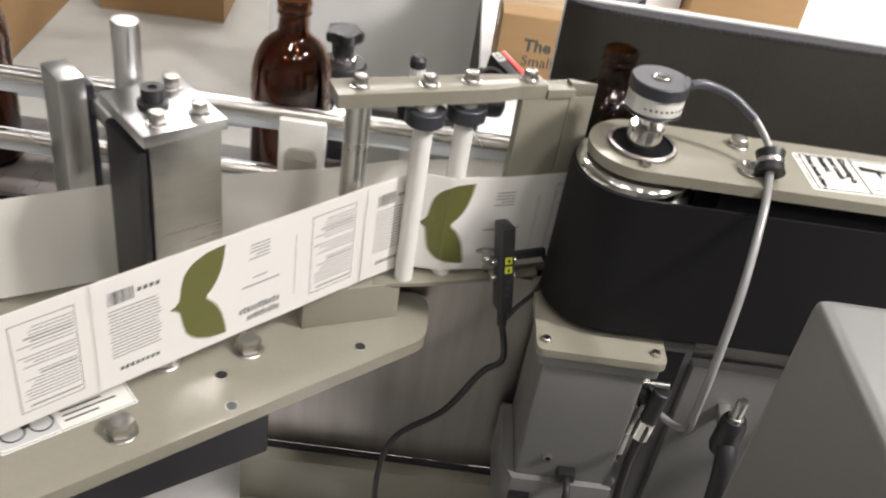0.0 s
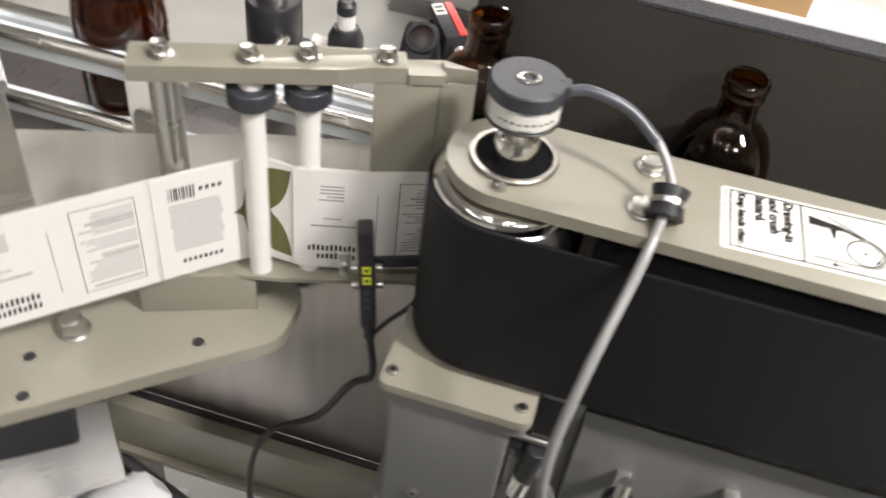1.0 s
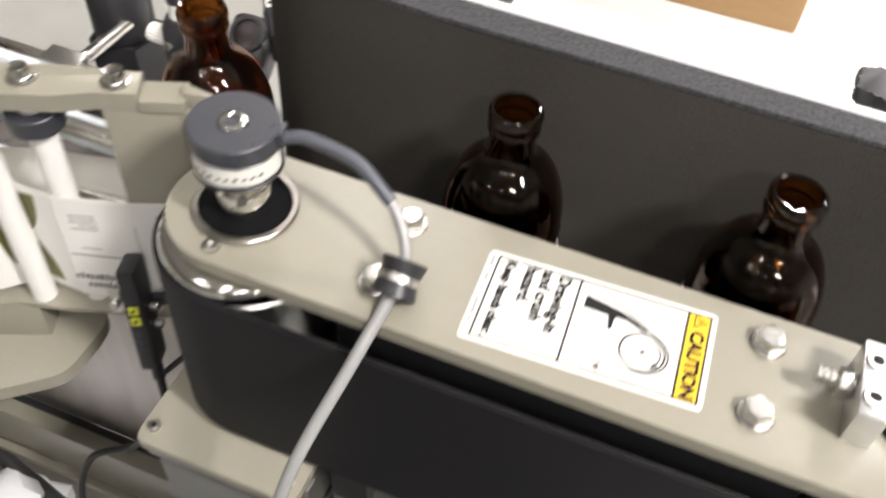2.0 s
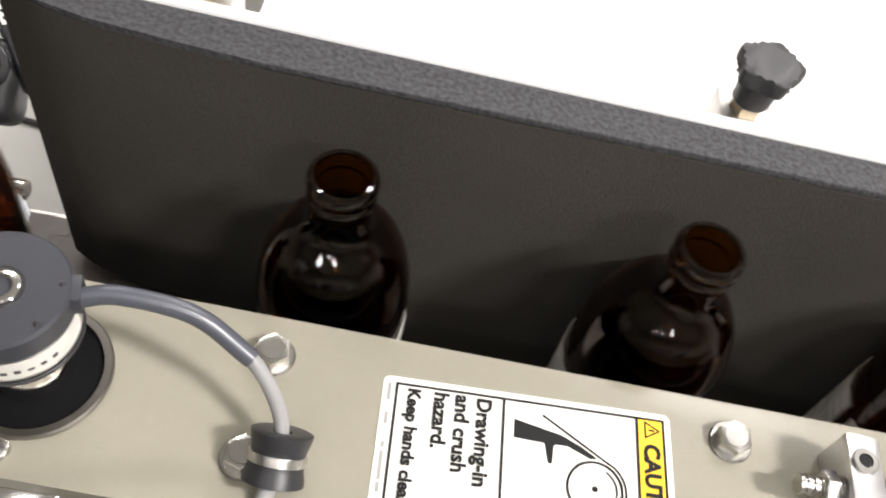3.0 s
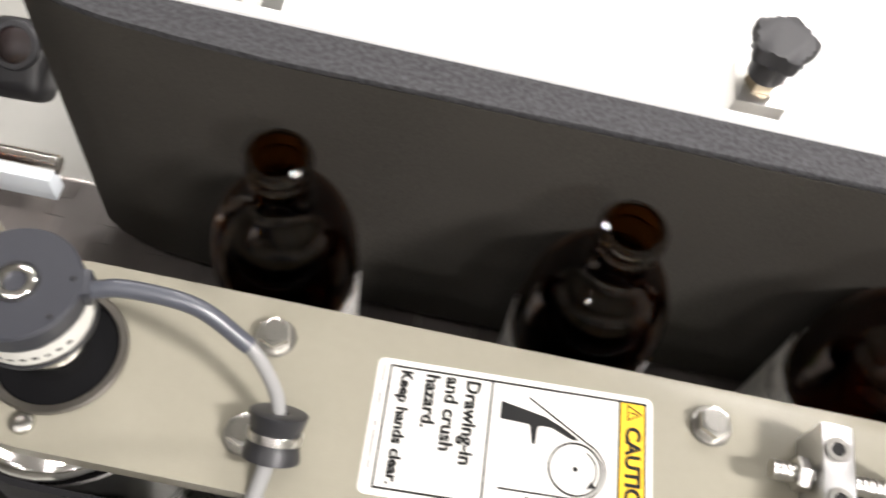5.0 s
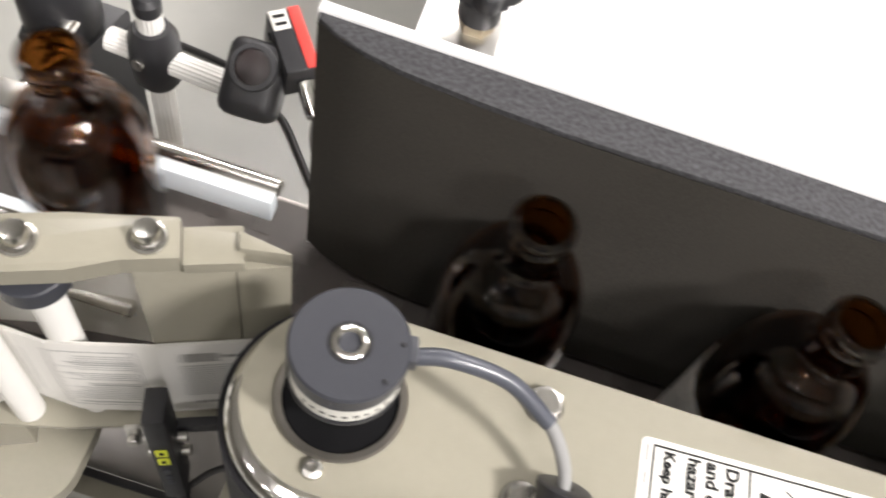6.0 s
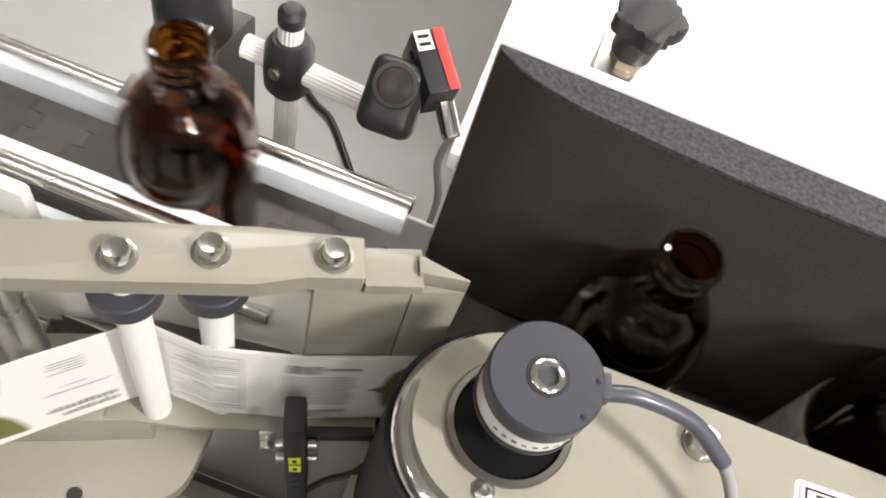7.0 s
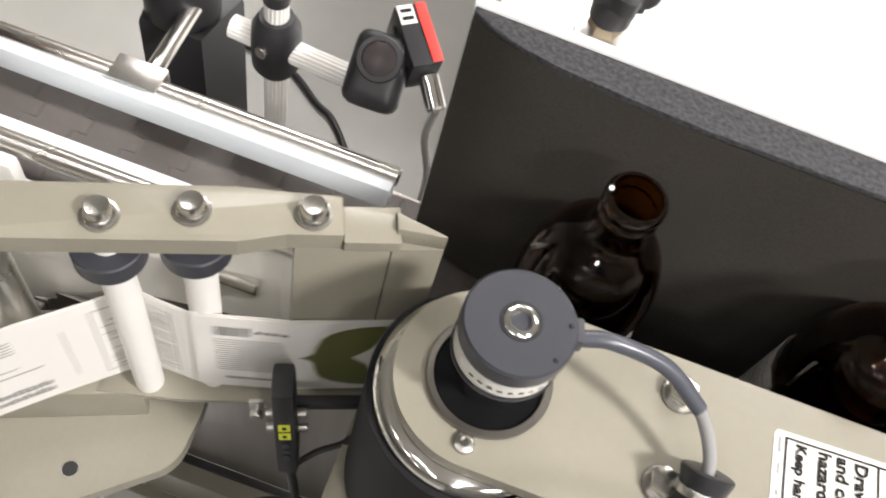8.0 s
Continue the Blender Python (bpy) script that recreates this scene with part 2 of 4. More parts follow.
def socket_screw(parent, x, y, z, r=0.005, head=0.005, name="socket_screw", m=None):
    m = m if m is not None else pose(x, y, z)
    bm = lathe([(0, 0), (r, 0), (r, head - 0.0006), (r - 0.0006, head), (r * 0.55, head), (r * 0.5, head - 0.0026), (0, head - 0.0026)], 24, None, m)
    # Black plug: the shade inside the hex recess is put into its colour.
    part("socket", hexagon(r * 0.9, head - 0.0025, head - 0.0004, 0.0, None, m), BLACK_INK, parent, "black hex plug painting the shade in the screw recess", smooth=False)
    return part(name, bm, ZINC, parent, "small socket-head screw")


def text_part(name, body, size, m, material, parent, label="", spread=1.0, bold=0.0):
    cu = bpy.data.curves.new(name, "FONT")
    cu.body, cu.size, cu.space_character, cu.offset, cu.extrude = body, size, spread, bold, 0.00008
    cu.resolution_u = 3
    tmp = bpy.data.objects.new(name, cu)
    scene.collection.objects.link(tmp)
    dg = bpy.context.evaluated_depsgraph_get()
    me = bpy.data.meshes.new_from_object(tmp.evaluated_get(dg))
    bpy.data.objects.remove(tmp)
    me.materials.clear()
    me.materials.append(material)
    ob = new(name, me)
    ob.parent = parent
    ob.matrix_basis = m
    return tagged(ob, label)


# ---- hall ----
solid("floor", box(-7, 7, -6, 8, -0.1, 0.0), FLOOR_MAT, "pale sealed concrete hall floor with scuffs", "floor", kind="structure", smooth=False)
solid("ceiling", box(-7, 7, -6, 8, 5.0, 5.1), CEILING_MAT, "plain pale hall ceiling", "ceiling", kind="structure", smooth=False)
solid("wall_north", box(-7, 7, 8, 8.15, 0, 5), WALL_MAT, "plain pale painted hall wall", "wall", kind="structure", smooth=False)
solid("wall_south", box(-7, 7, -6.15, -6, 0, 5), WALL_MAT, "plain pale painted hall wall", "wall", kind="structure", smooth=False)
solid("wall_west", box(-7.15, -7, -6, 8, 0, 5), WALL_MAT, "plain pale painted hall wall", "wall", kind="structure", smooth=False)
solid("wall_east", box(7, 7.15, -6, 8, 0, 5), WALL_MAT, "plain pale painted hall wall", "wall", kind="structure", smooth=False)


def high_bay(x, y, z):
    t = thing("high_bay_light", "white high-bay lamp with glowing tubes under the ceiling", "ceiling light", pose(x, y, z), "ceiling lights")
    part("housing", box(-0.62, 0.62, -0.2, 0.2, 0.0, 0.08, 0.01), TABLE_WHITE, t)
    for i in range(4):
        part("tube", rod(0.014, -0.58, 0.58, 12, bm=None, m=pose(0, -0.13 + 0.087 * i, -0.03, 0, 90, 0)), LAMP_GLOW, t, "glowing tube")
    part("cord", tube([(0, 0, 0.08), (0, 0, 4.99 - z)], 0.004, 8, 0), CABLE_DARK, t)
    return t


def pendant(x, y, z):
    t = thing("pendant_light", "small white pendant lamp on a cord under the ceiling", "ceiling light", pose(x, y, z), "pendant lights")
    part("housing", box(-0.16, 0.16, -0.09, 0.09, -0.02, 0.06, 0.01), TABLE_WHITE, t)
    part("cord", tube([(0, 0, 0.06), (0, 0, 4.99 - z)], 0.004, 8, 0), CABLE_DARK, t)
    return t


for lamp_row in LAMPS:
    high_bay(*lamp_row[:3])
for lamp_row in SMALL:
    pendant(*lamp_row[:3])

# ---- belt wrap station ----
PLATE_Z = 1.12
BELT_R = 0.056
BELT_END = 0.385


def wrap_station():
    t = thing("wrap_belt_unit", "cream-plated wrap station with a black driven belt beside the conveyor", "labelling machine")
    outline = [(-0.0455 * math.cos(a), 0.0005 - 0.0455 * math.sin(a)) for a in [math.pi * (i / 24 - 0.5) for i in range(25)]]
    right = round_poly([(0.2, 0.046, 0), (0.425, 0.046, 0.05), (0.425, -0.045, 0.05), (0.2, -0.045, 0)])
    ring_pts = sorted((outline, outline[::-1]), key=lambda pts: pts[0][1])[0]
    part("top_plate", prism([*ring_pts, *right], 1.110, PLATE_Z, 0.0012), CREAM, t, "cream powder-coated top plate with a rounded end")
    # the belt: a closed band
    bm = bmesh.new()
    outer, inner = stadium(0, BELT_END, BELT_R, 28), stadium(0, BELT_END, BELT_R - 0.003, 28)
    k = len(outer)
    loops = [[bm.verts.new((x, y, z)) for x, y in o] for o, z in ((outer, 0.956), (outer, 1.098), (inner, 1.098), (inner, 0.956))]
    for a, b in zip(loops, loops[1:] + loops[:1]):
        for i in range(k):
            bm.faces.new((a[i], a[(i + 1) % k], b[(i + 1) % k], b[i]))
    part("belt", bm, BELT, t, "matt black rubber belt")
    # Rim added where the top edge catches light, in the belt's own black.
    part("belt_edge", ring_band(outer, inner, 1.0982, 1.0986), BELT, t, "thin rim on the upper edge of the belt")
    part("pulley", rod(0.0528, 0.958, 1.094, 48, 0.002), STEEL, t)
    part("pulley_flange", lathe([(0.02, 1.0945), (0.0518, 1.0945), (0.0528, 1.0955), (0.0528, 1.1020), (0.0515, 1.1045), (0.048, 1.1065), (0.02, 1.1065)], 56), CHROME, t, "polished flange of the drive pulley")
    part("idler_pulley", rod(0.0528, 0.958, 1.094, 48, 0.002, None, pose(BELT_END, 0, 0)), STEEL, t)
    part("carrier_beam", box(0.07, 0.33, -0.03, 0.03, 0.97, 1.1098, 0.002), BLACK, t)
    part("slide_plate", box(0.06, 0.34, -0.0525, -0.0505, 0.965, 1.0955), STEEL, t)
    part("back_slide_plate", box(0.06, 0.34, 0.0505, 0.0525, 0.965, 1.0955), STEEL, t)
    # bearing and shaft under the encoder
    part("bearing_ring", ring(0.0268, 0.0305, 1.1205, 1.1235, 48), GUNMETAL, t, "dark-rimmed bearing ring")
    part("bearing_seal", ring(0.0125, 0.0266, 1.1202, 1.1215, 40), SEAL, t)
    part("shaft_collar", lathe([(0, 1.12), (0.0150, 1.12), (0.0150, 1.139), (0.0142, 1.1405), (0.0085, 1.1405), (0.0085, 1.146), (0.0115, 1.1466), (0.0115, 1.1535), (0, 1.1535)], 40), CHROME, t, "turned steel shaft coupling")
    enc = part("encoder", lathe([(0, 1.153), (0.0212, 1.153), (0.0222, 1.154), (0.0222, 1.1575), (0.0238, 1.158), (0.0238, 1.1725), (0, 1.1725)], 56), ALU, t, "silver rotary encoder with a slate-grey cap")
    part("cap", lathe([(0, 1.1727), (0.0243, 1.1727), (0.0248, 1.1733), (0.0248, 1.1828), (0.0238, 1.184), (0.0085, 1.184), (0.0082, 1.1832), (0, 1.1832)], 56), DARK_GREY, enc, "slate-grey plastic cap")
    part("cap_ring", ring(0.0225, 0.0246, 1.1550, 1.1572, 48), BLACK, enc)
    part("hub", lathe([(0.0044, 1.1770), (0.0044, 1.1846), (0.0050, 1.1853), (0.0070, 1.1852), (0.0076, 1.1847), (0.0077, 1.1832)], 32), CHROME, enc, "hollow bright hub")
    part("hub_bore", rod(0.0043, 1.174, 1.1782, 20), GUNMETAL, enc)
    part("hub_seat", ring(0.0078, 0.0092, 1.1838, 1.1843, 40), BLACK, enc, "dark ring round the hub")
    part("cable_gland", box(0.0205, 0.0275, -0.0058, 0.0058, 1.1735, 1.1835, 0.0015, m=pose(0, 0, 0, 0, 0, 14)), DARK_GREY, enc)
    for a in (-32, 16):
        part("cap_screw", rod(0.0012, 1.1838, 1.1848, 10, m=pose(0.0213 * math.cos(radians(a)), 0.0213 * math.sin(radians(a)), 0)), BLACK, enc)
    bm = bmesh.new()
    for i in range(9):
        a0 = radians(-118 + i * 11)
        box(-0.0011, 0.0011, -0.00035, -0.0001, 1.1632, 1.1632 + 0.0012 + 0.0004 * (i % 3), bm=bm, m=Matrix.Rotation(a0 + math.pi / 2, 4, "Z") @ pose(0, -0.0238, 0))
    part("encoder_print", bm, INK, enc, "small dark unreadable print")
    part("encoder_sticker", lathe_arc(0.02395, 1.1596, 1.1708, -138, 10), STICKER, enc, "white sticker round the encoder body")
    m = pose(-0.0018, -0.0346, PLATE_Z)
    part("button_screw", lathe([(0, 0.0), (0.0052, 0), (0.0048, 0.0022), (0.003, 0.0032), (0.002, 0.0032), (0.0018, 0.0016), (0, 0.0016)], 24, None, m), ZINC, t, "small button-head screw")
    for x, y in ((0.0907, 0.0265), (0.0900, -0.0205), (0.2932, 0.0265), (0.2936, -0.0200)):
        hex_bolt(t, x, y, PLATE_Z, 0.0135, 0.0078, True, 12 + 40 * x * 7)
    # belt tensioner on the plate
    part("tension_block", box(0.3334, 0.3474, -0.0168, 0.0285, PLATE_Z, 1.145, 0.0006), ALU, t, "machined aluminium tension block")
    socket_screw(t, 0.3398, 0.0165, 1.1449, 0.0057, 0.0016)
    socket_screw(t, 0.3398, -0.0057, 1.1449, 0.0057, 0.0016)
    mx = pose(0.3, 0.007, 1.1335, 0, 90, 0)
    bm = bmesh.new()
    for i in range(44):
        rod(0.0045 - 0.0007 * (i % 2), 0.0155 + 0.0015 * i, 0.0155 + 0.0015 * (i + 1), 14, 0.0001, bm, mx)
    part("tension_screw", bm, ZINC, t, "threaded steel rod")
    part("lock_nut", hexagon(0.0135, 0.0255, 0.0315, 0.0008, None, mx), ZINC, t)
    part("pulley_pin", lathe([(0, 1.118), (0.0088, 1.118), (0.0088, 1.1442), (0.0080, 1.1450), (0.0018, 1.1450), (0.0014, 1.1435), (0, 1.1435)], 32, None, pose(0.3765, 0.0085, 0)), STEEL, t, "round steel pulley pin")
    # No slot is cut: a flat black sheet paints its dark inside.
    part("pin_slot", prism(stadium(0.362, 0.386, 0.0105, 12, 0.0005), 1.1196, 1.1203), SEAL, t, "thin black sheet painting the shade in a plate slot")
    return t


def ring_band(outer, inner, z0, z1):
    bm = bmesh.new()
    k = len(outer)
    loops = [[bm.verts.new((x, y, z)) for x, y in o] for o, z in ((outer, z0), (outer, z1), (inner, z1), (inner, z0))]
    for a, b in zip(loops, loops[1:] + loops[:1]):
        for i in range(k):
            bm.faces.new((a[i], a[(i + 1) % k], b[(i + 1) % k], b[i]))
    return bm


def lathe_arc(r, z0, z1, a0, a1, n=24):
    bm = bmesh.new()
    lo, hi = [], []
    for i in range(n + 1):
        a = radians(a0 + (a1 - a0) * i / n)
        lo.append(bm.verts.new((r * math.cos(a), r * math.sin(a), z0)))
        hi.append(bm.verts.new((r * math.cos(a), r * math.sin(a), z1)))
    for i in range(n):
        bm.faces.new((lo[i], lo[i + 1], hi[i + 1], hi[i]))
    return bm


STATION = wrap_station()


def encoder_cable():
    t = thing("encoder_cable", "grey encoder cable bent through a black rubber cable clamp", "cable")
    pts = [(0.026, 0.005, 1.1785), (0.040, 0.008, 1.180), (0.066, 0.010, 1.172), (0.088, 0.004, 1.158), (0.1015, -0.008, 1.143), (0.1045, -0.020, 1.133)]
    part("heat_shrink", tube(pts[:4], 0.0038), HEATSHRINK, t, "slate heat-shrink sleeve")
    part("upper_run", tube(pts[2:] + [(0.1040, -0.030, 1.124)], 0.0031), CABLE, t)
    down = [(0.1042, -0.018, 1.134), (0.1030, -0.032, 1.126), (0.0965, -0.064, 1.106), (0.0830, -0.112, 1.062), (0.0760, -0.134, 1.000), (0.0790, -0.129, 0.940), (0.0880, -0.108, 0.898), (0.086, -0.085, 0.876), (0.072, -0.064, 0.872), (0.062, -0.058, 0.882)]
    part("lower_run", tube(down, 0.0037), CABLE, t)
    grip = along((0.1042, -0.0140, 1.1375), (0.1040, -0.0300, 1.1260)) @ pose(0, 0, 0.0095)
    lips = [(0.0038, -0.0098), (0.0112, -0.0103), (0.0124, -0.0098), (0.0121, -0.0075), (0.0111, -0.0042), (0.0108, -0.0022), (0.0108, 0.0022), (0.0111, 0.0042), (0.0121, 0.0075), (0.0124, 0.0098), (0.0112, 0.0103), (0.0038, 0.0098)]
    clip = part("p_clamp", lathe(lips, 36, None, grip), BLACK, t, "black two-lipped rubber cable clamp")
    part("clamp_tail", box(-0.016, 0.0, -0.006, 0.006, 0, 0.003, 0.001, m=pose(0.101, -0.0195, 1.1215, 0, 0, 2)), BLACK, clip)
    part("clamp_band", ring(0.0109, 0.0116, -0.0020, 0.0020, 32, None, grip), STEEL, clip, "thin steel band of the clamp")
    part("plug", rod(0.008, 0, 0.026, 20, 0.001, None, along((0.062, -0.058, 0.880), (0.0505, -0.056, 0.893))), BLACK, t)
    return t


encoder_cable()


# ---- warning sticker on the plate ----
def caution_sticker():
    base = pose(0.1391, 0.0277, PLATE_Z + 0.0002, 0, 0, 2.7)
    W, H = 0.1269, 0.0630
    t = thing("caution_sticker", "white and yellow caution sticker with a roller pictogram on the plate", "warning sign", base)
    part("sheet", prism(round_poly([(0, 0, 0.0035), (W, 0, 0.0035), (W, -H, 0.0035), (0, -H, 0.0035)]), 0, 0.0002), STICKER, t, smooth=False)
    z = 0.0004
    fr = (0.0055, W - 0.0028, -0.0028, -H + 0.0028)
    band = 0.0118

    def bar(name, x0, x1, y0, y1, material, lift=0.0, m=None):
        return part(name, box(x0, x1, min(y0, y1), max(y0, y1), z + lift, z + 0.0001 + lift, m=m), material, t, smooth=False)

    bar("yellow_band", fr[1] - band, fr[1], fr[3], fr[2], YELLOW)
    for x0, x1, y0, y1 in ((fr[0], fr[1], fr[2], fr[2] - 0.0011), (fr[0], fr[1], fr[3] + 0.0011, fr[3]), (fr[0], fr[0] + 0.0011, fr[3], fr[2]), (fr[1] - 0.0011, fr[1], fr[3], fr[2]), (0.0522, 0.0533, fr[3], fr[2]), (fr[1] - band - 0.0011, fr[1] - band, fr[3], fr[2])):
        bar("frame_line", x0, x1, y0, y1, BLACK_INK, 0.00012)
    lines = [("CAUTION", 0.0096, fr[1] - band + 0.0024, -0.0150, 1.0, 0.00042), ("Drawing-in", 0.0089, 0.0412, -0.0048, 1.0, 0.0003), ("and crush", 0.0089, 0.0318, -0.0048, 1.0, 0.0003), ("hazard.", 0.0089, 0.0226, -0.0048, 1.0, 0.0003), ("Keep ha" + "nds clear.", 0.0074, 0.0112, -0.0048, 1.0, 0.0003)]
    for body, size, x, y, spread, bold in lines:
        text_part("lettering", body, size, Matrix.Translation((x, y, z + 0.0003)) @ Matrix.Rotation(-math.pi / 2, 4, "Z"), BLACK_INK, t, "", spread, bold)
    for y0, y1 in ((0.0035, 0.0115), (0.0170, 0.0225), (0.0305, 0.0330), (0.0345, 0.0470), (0.0480, 0.0520)):
        bar("fine_print", 0.0021, 0.0036, -y0, -y1, INK_LIGHT)
    # warning triangle
    for a, b in (((0, 0), (0.0062, 0.0036)), ((0, 0), (0.0062, -0.0036)), ((0.0062, 0.0036), (0.0062, -0.0036))):
        d = Vector(b) - Vector(a)
        bar("triangle_line", -0.0003, d.length + 0.0003, -0.00035, 0.00035, BLACK_INK, 0.0002, Matrix.Translation((fr[1] - 0.0025 - a[0] * 1.0, -0.0085 + a[1], 0)) @ Matrix.Rotation(math.atan2(d.y, -d.x), 4, "Z"))
    bar("triangle_mark", fr[1] - 0.0072, fr[1] - 0.0046, -0.0089, -0.0081, BLACK_INK, 0.0002)
    # pictogram: a sleeve drawn in between belt and roller
    cx, cy = 0.0925, -0.0385
    part("roller_outline", ring(0.0112, 0.0122, z, z + 0.0001, 48, None, pose(cx, cy, 0)), BLACK_INK, t, smooth=False)
    part("roller_hub", rod(0.0013, z, z + 0.0001, 16, 0.00001, None, pose(cx, cy, 0)), BLACK_INK, t, smooth=False)
    arm = round_poly([(0.0575, -0.0120, 0.0005), (0.0575, -0.0205, 0.0005), (0.071, -0.0212, 0.001), (0.0725, -0.0300, 0.0008), (0.0742, -0.0300, 0.0008), (0.0748, -0.0212, 0.002), (0.081, -0.0212, 0.002), (0.0905, -0.0255, 0.001), (0.094, -0.0252, 0.0005), (0.0865, -0.0205, 0.003), (0.078, -0.0165, 0.003)])
    part("sleeve_mark", prism(arm[::-1], z, z + 0.0001), BLACK_INK, t, smooth=False)
    for (x0, y0), (x1, y1) in (((0.070, -0.0085), (0.0992, -0.0270)), ((0.0590, -0.0518), (0.0945, -0.0518)), ((0.0700, -0.0555), (0.0815, -0.0555)), ((0.0700, -0.0555), (0.0730, -0.0538)), ((0.0700, -0.0555), (0.0730, -0.0572))):
        d = Vector((x1 - x0, y1 - y0))
        bar("pictogram_line", 0, d.length, -0.00048, 0.00048, BLACK_INK, 0, Matrix.Translation((x0, y0, 0)) @ Matrix.Rotation(math.atan2(d.y, d.x), 4, "Z"))
    part("turn_arrow", lathe_band(cx, cy, 0.0090, 0.0098, -42, 58, z), BLACK_INK, t, smooth=False)
    part("belt_outline", lathe_band(cx, cy, 0.0130, 0.0139, -84, 60, z), BLACK_INK, t, smooth=False)
    part("arrow_head", prism([(cx + 0.0048, cy - 0.0085), (cx + 0.0072, cy - 0.0042), (cx + 0.0092, cy - 0.0068)], z, z + 0.0001), BLACK_INK, t, smooth=False)
    return t


def lathe_band(cx, cy, r0, r1, a0, a1, z, n=24):
    bm = bmesh.new()
    vs = []
    for i in range(n + 1):
        a = radians(a0 + (a1 - a0) * i / n)
        vs.append((bm.verts.new((cx + r0 * math.cos(a), cy + r0 * math.sin(a), z + 0.0001)), bm.verts.new((cx + r1 * math.cos(a), cy + r1 * math.sin(a), z + 0.0001))))
    for p, q in zip(vs, vs[1:]):
        bm.faces.new((p[0], p[1], q[1], q[0]))
    return bm


caution_sticker()


# ---- foam pressure pad behind the bottles ----
def foam_pad():
    t = thing("foam_pressure_pad", "black sponge pressure pad on a white backing plate beside the conveyor", "foam pad")
    front = [(-0.068, 0.1555), (-0.055, 0.1480), (-0.04, 0.1430), (-0.02, 0.1390), (0.02, 0.1355), (0.06, 0.1335), (0.422, 0.1294)]
    back = [(0.422, 0.1488), (-0.068, 0.1590)]
    outline = [*front, *back]
    part("sponge", prism(outline, 0.966, 1.1800), FOAM, t, "matt black sponge block")
    part("sponge_top", prism([(x + 0.0004, y) if i == 0 else (x, y) for i, (x, y) in enumerate(outline)], 1.1802, 1.1840, 0.0012), FOAM_CUT, t, "grainy cut upper edge of the sponge")
    part("backing_plate", prism([(-0.069, 0.1592), (0.423, 0.1490), (0.423, 0.1550), (-0.069, 0.1655)], 0.955, 1.1855, 0.0008), TABLE_WHITE, t, "white backing plate")
    return t


foam_pad()


def star_knob(parent, m, r=0.019):
    bm = bmesh.new()
    pts = []
    for i in range(60):
        a = 2 * math.pi * i / 60
        pts.append(((r + 0.0035 * math.cos(5 * a)) * math.cos(a), (r + 0.0035 * math.cos(5 * a)) * math.sin(a)))
    prism(pts, 0.021, 0.033, 0.003, bm, m)
    lathe([(0, 0.0), (0.0115, 0), (0.0125, 0.001), (0.0140, 0.022), (0, 0.022)], 28, bm, m)
    return part("star_knob", bm, BLACK, parent, "black plastic star knob")


def pad_bracket(x, y, z, turn, reach):
    t = thing("pad_clamp", "aluminium clamp block with a black star knob behind the pad", "clamp", pose(x, y, z, 0, 0, turn), "pad clamps")
    part("block", box(-0.017, 0.017, -0.019, 0.019, -0.034, 0.0, 0.001), STEEL, t, "aluminium clamp block")
    part("arm_bar", rod(0.009, -0.004, reach, 20, 0.001, None, pose(0, 0.0, -0.02, 90, 0, 0)), STEEL, t)
    part("brass_nut", hexagon(0.019, 0.0, 0.007, 0.001), BRASS, t, "brass nut")
    part("spindle", rod(0.0065, 0.006, 0.012, 18), ZINC, t)
    star_knob(t, pose(0, 0, 0.0085))
    part("block_screw", rod(0.0062, -0.0195, -0.0183, 20, 0.0003, None, pose(0, 0, -0.034, 90, 0, 0) @ pose(0, 0, 0.0383)), ZINC, t)
    return t


pad_bracket(0.002, 0.236, 1.127, -1, 0.0715)
pad_bracket(0.338, 0.290, 1.075, -1, 0.1333)


# ---- conveyor ----
CHAIN_Z = 0.950


def conveyor_frame():
    t = thing("conveyor", "stainless conveyor frame with smooth side panels", "conveyor")
    part("side_panel", box(-2.2, 1.2, 0.030, 0.034, 0.655, CHAIN_Z - 0.012, 0.0006), PANEL_STEEL, t, "satin stainless side panel")
    part("far_side_panel", box(-2.2, 1.2, 0.194, 0.198, 0.655, CHAIN_Z - 0.012, 0.0006), PANEL_STEEL, t)
    part("slide_bed", box(-2.2, 1.2, 0.0345, 0.1935, CHAIN_Z - 0.03, CHAIN_Z - 0.018), PANEL_STEEL, t)
    part("lower_channel", box(-2.2, 1.2, 0.006, 0.0275, 0.575, 0.651, 0.003), CREAM, t, "pale lower channel rail")
    part("channel_lip", box(-2.2, 1.2, -0.004, 0.0055, 0.57, 0.579, 0.001), CREAM, t)
    part("dark_seam", box(-2.2, 1.2, 0.0225, 0.0296, 0.6512, 0.6548), BLACK, t)
    for x in (-1.6, -0.5, 0.7):
        part("leg", box(x - 0.025, x + 0.025, 0.04, 0.19, 0.0, 0.654, 0.003), PANEL_STEEL, t)
    return t


conveyor_frame()


def rail(name, label, y, z, x0, x1, strip_side, strip_drop):
    t = thing(name, label, "guide rail", None, "guide rails")
    part("rod", rod(0.0062, x0, x1, 24, 0.001, None, pose(0, y, z, 0, 90, 0)), ROD, t, "bright round guide rod")
    a, b = sorted((y + strip_side * 0.002, y + strip_side * 0.0135))
    part("wear_strip", box(x0, x1 - 0.002, a, b, z - strip_drop, z + 0.001, 0.001), WHITE_STRIP, t, "pale plastic wear strip")
    return t


rail("guide_rail", "bright steel far guide rail with a pale wear strip", 0.1545, 1.022, -2.0, -0.086, -1, 0.021)
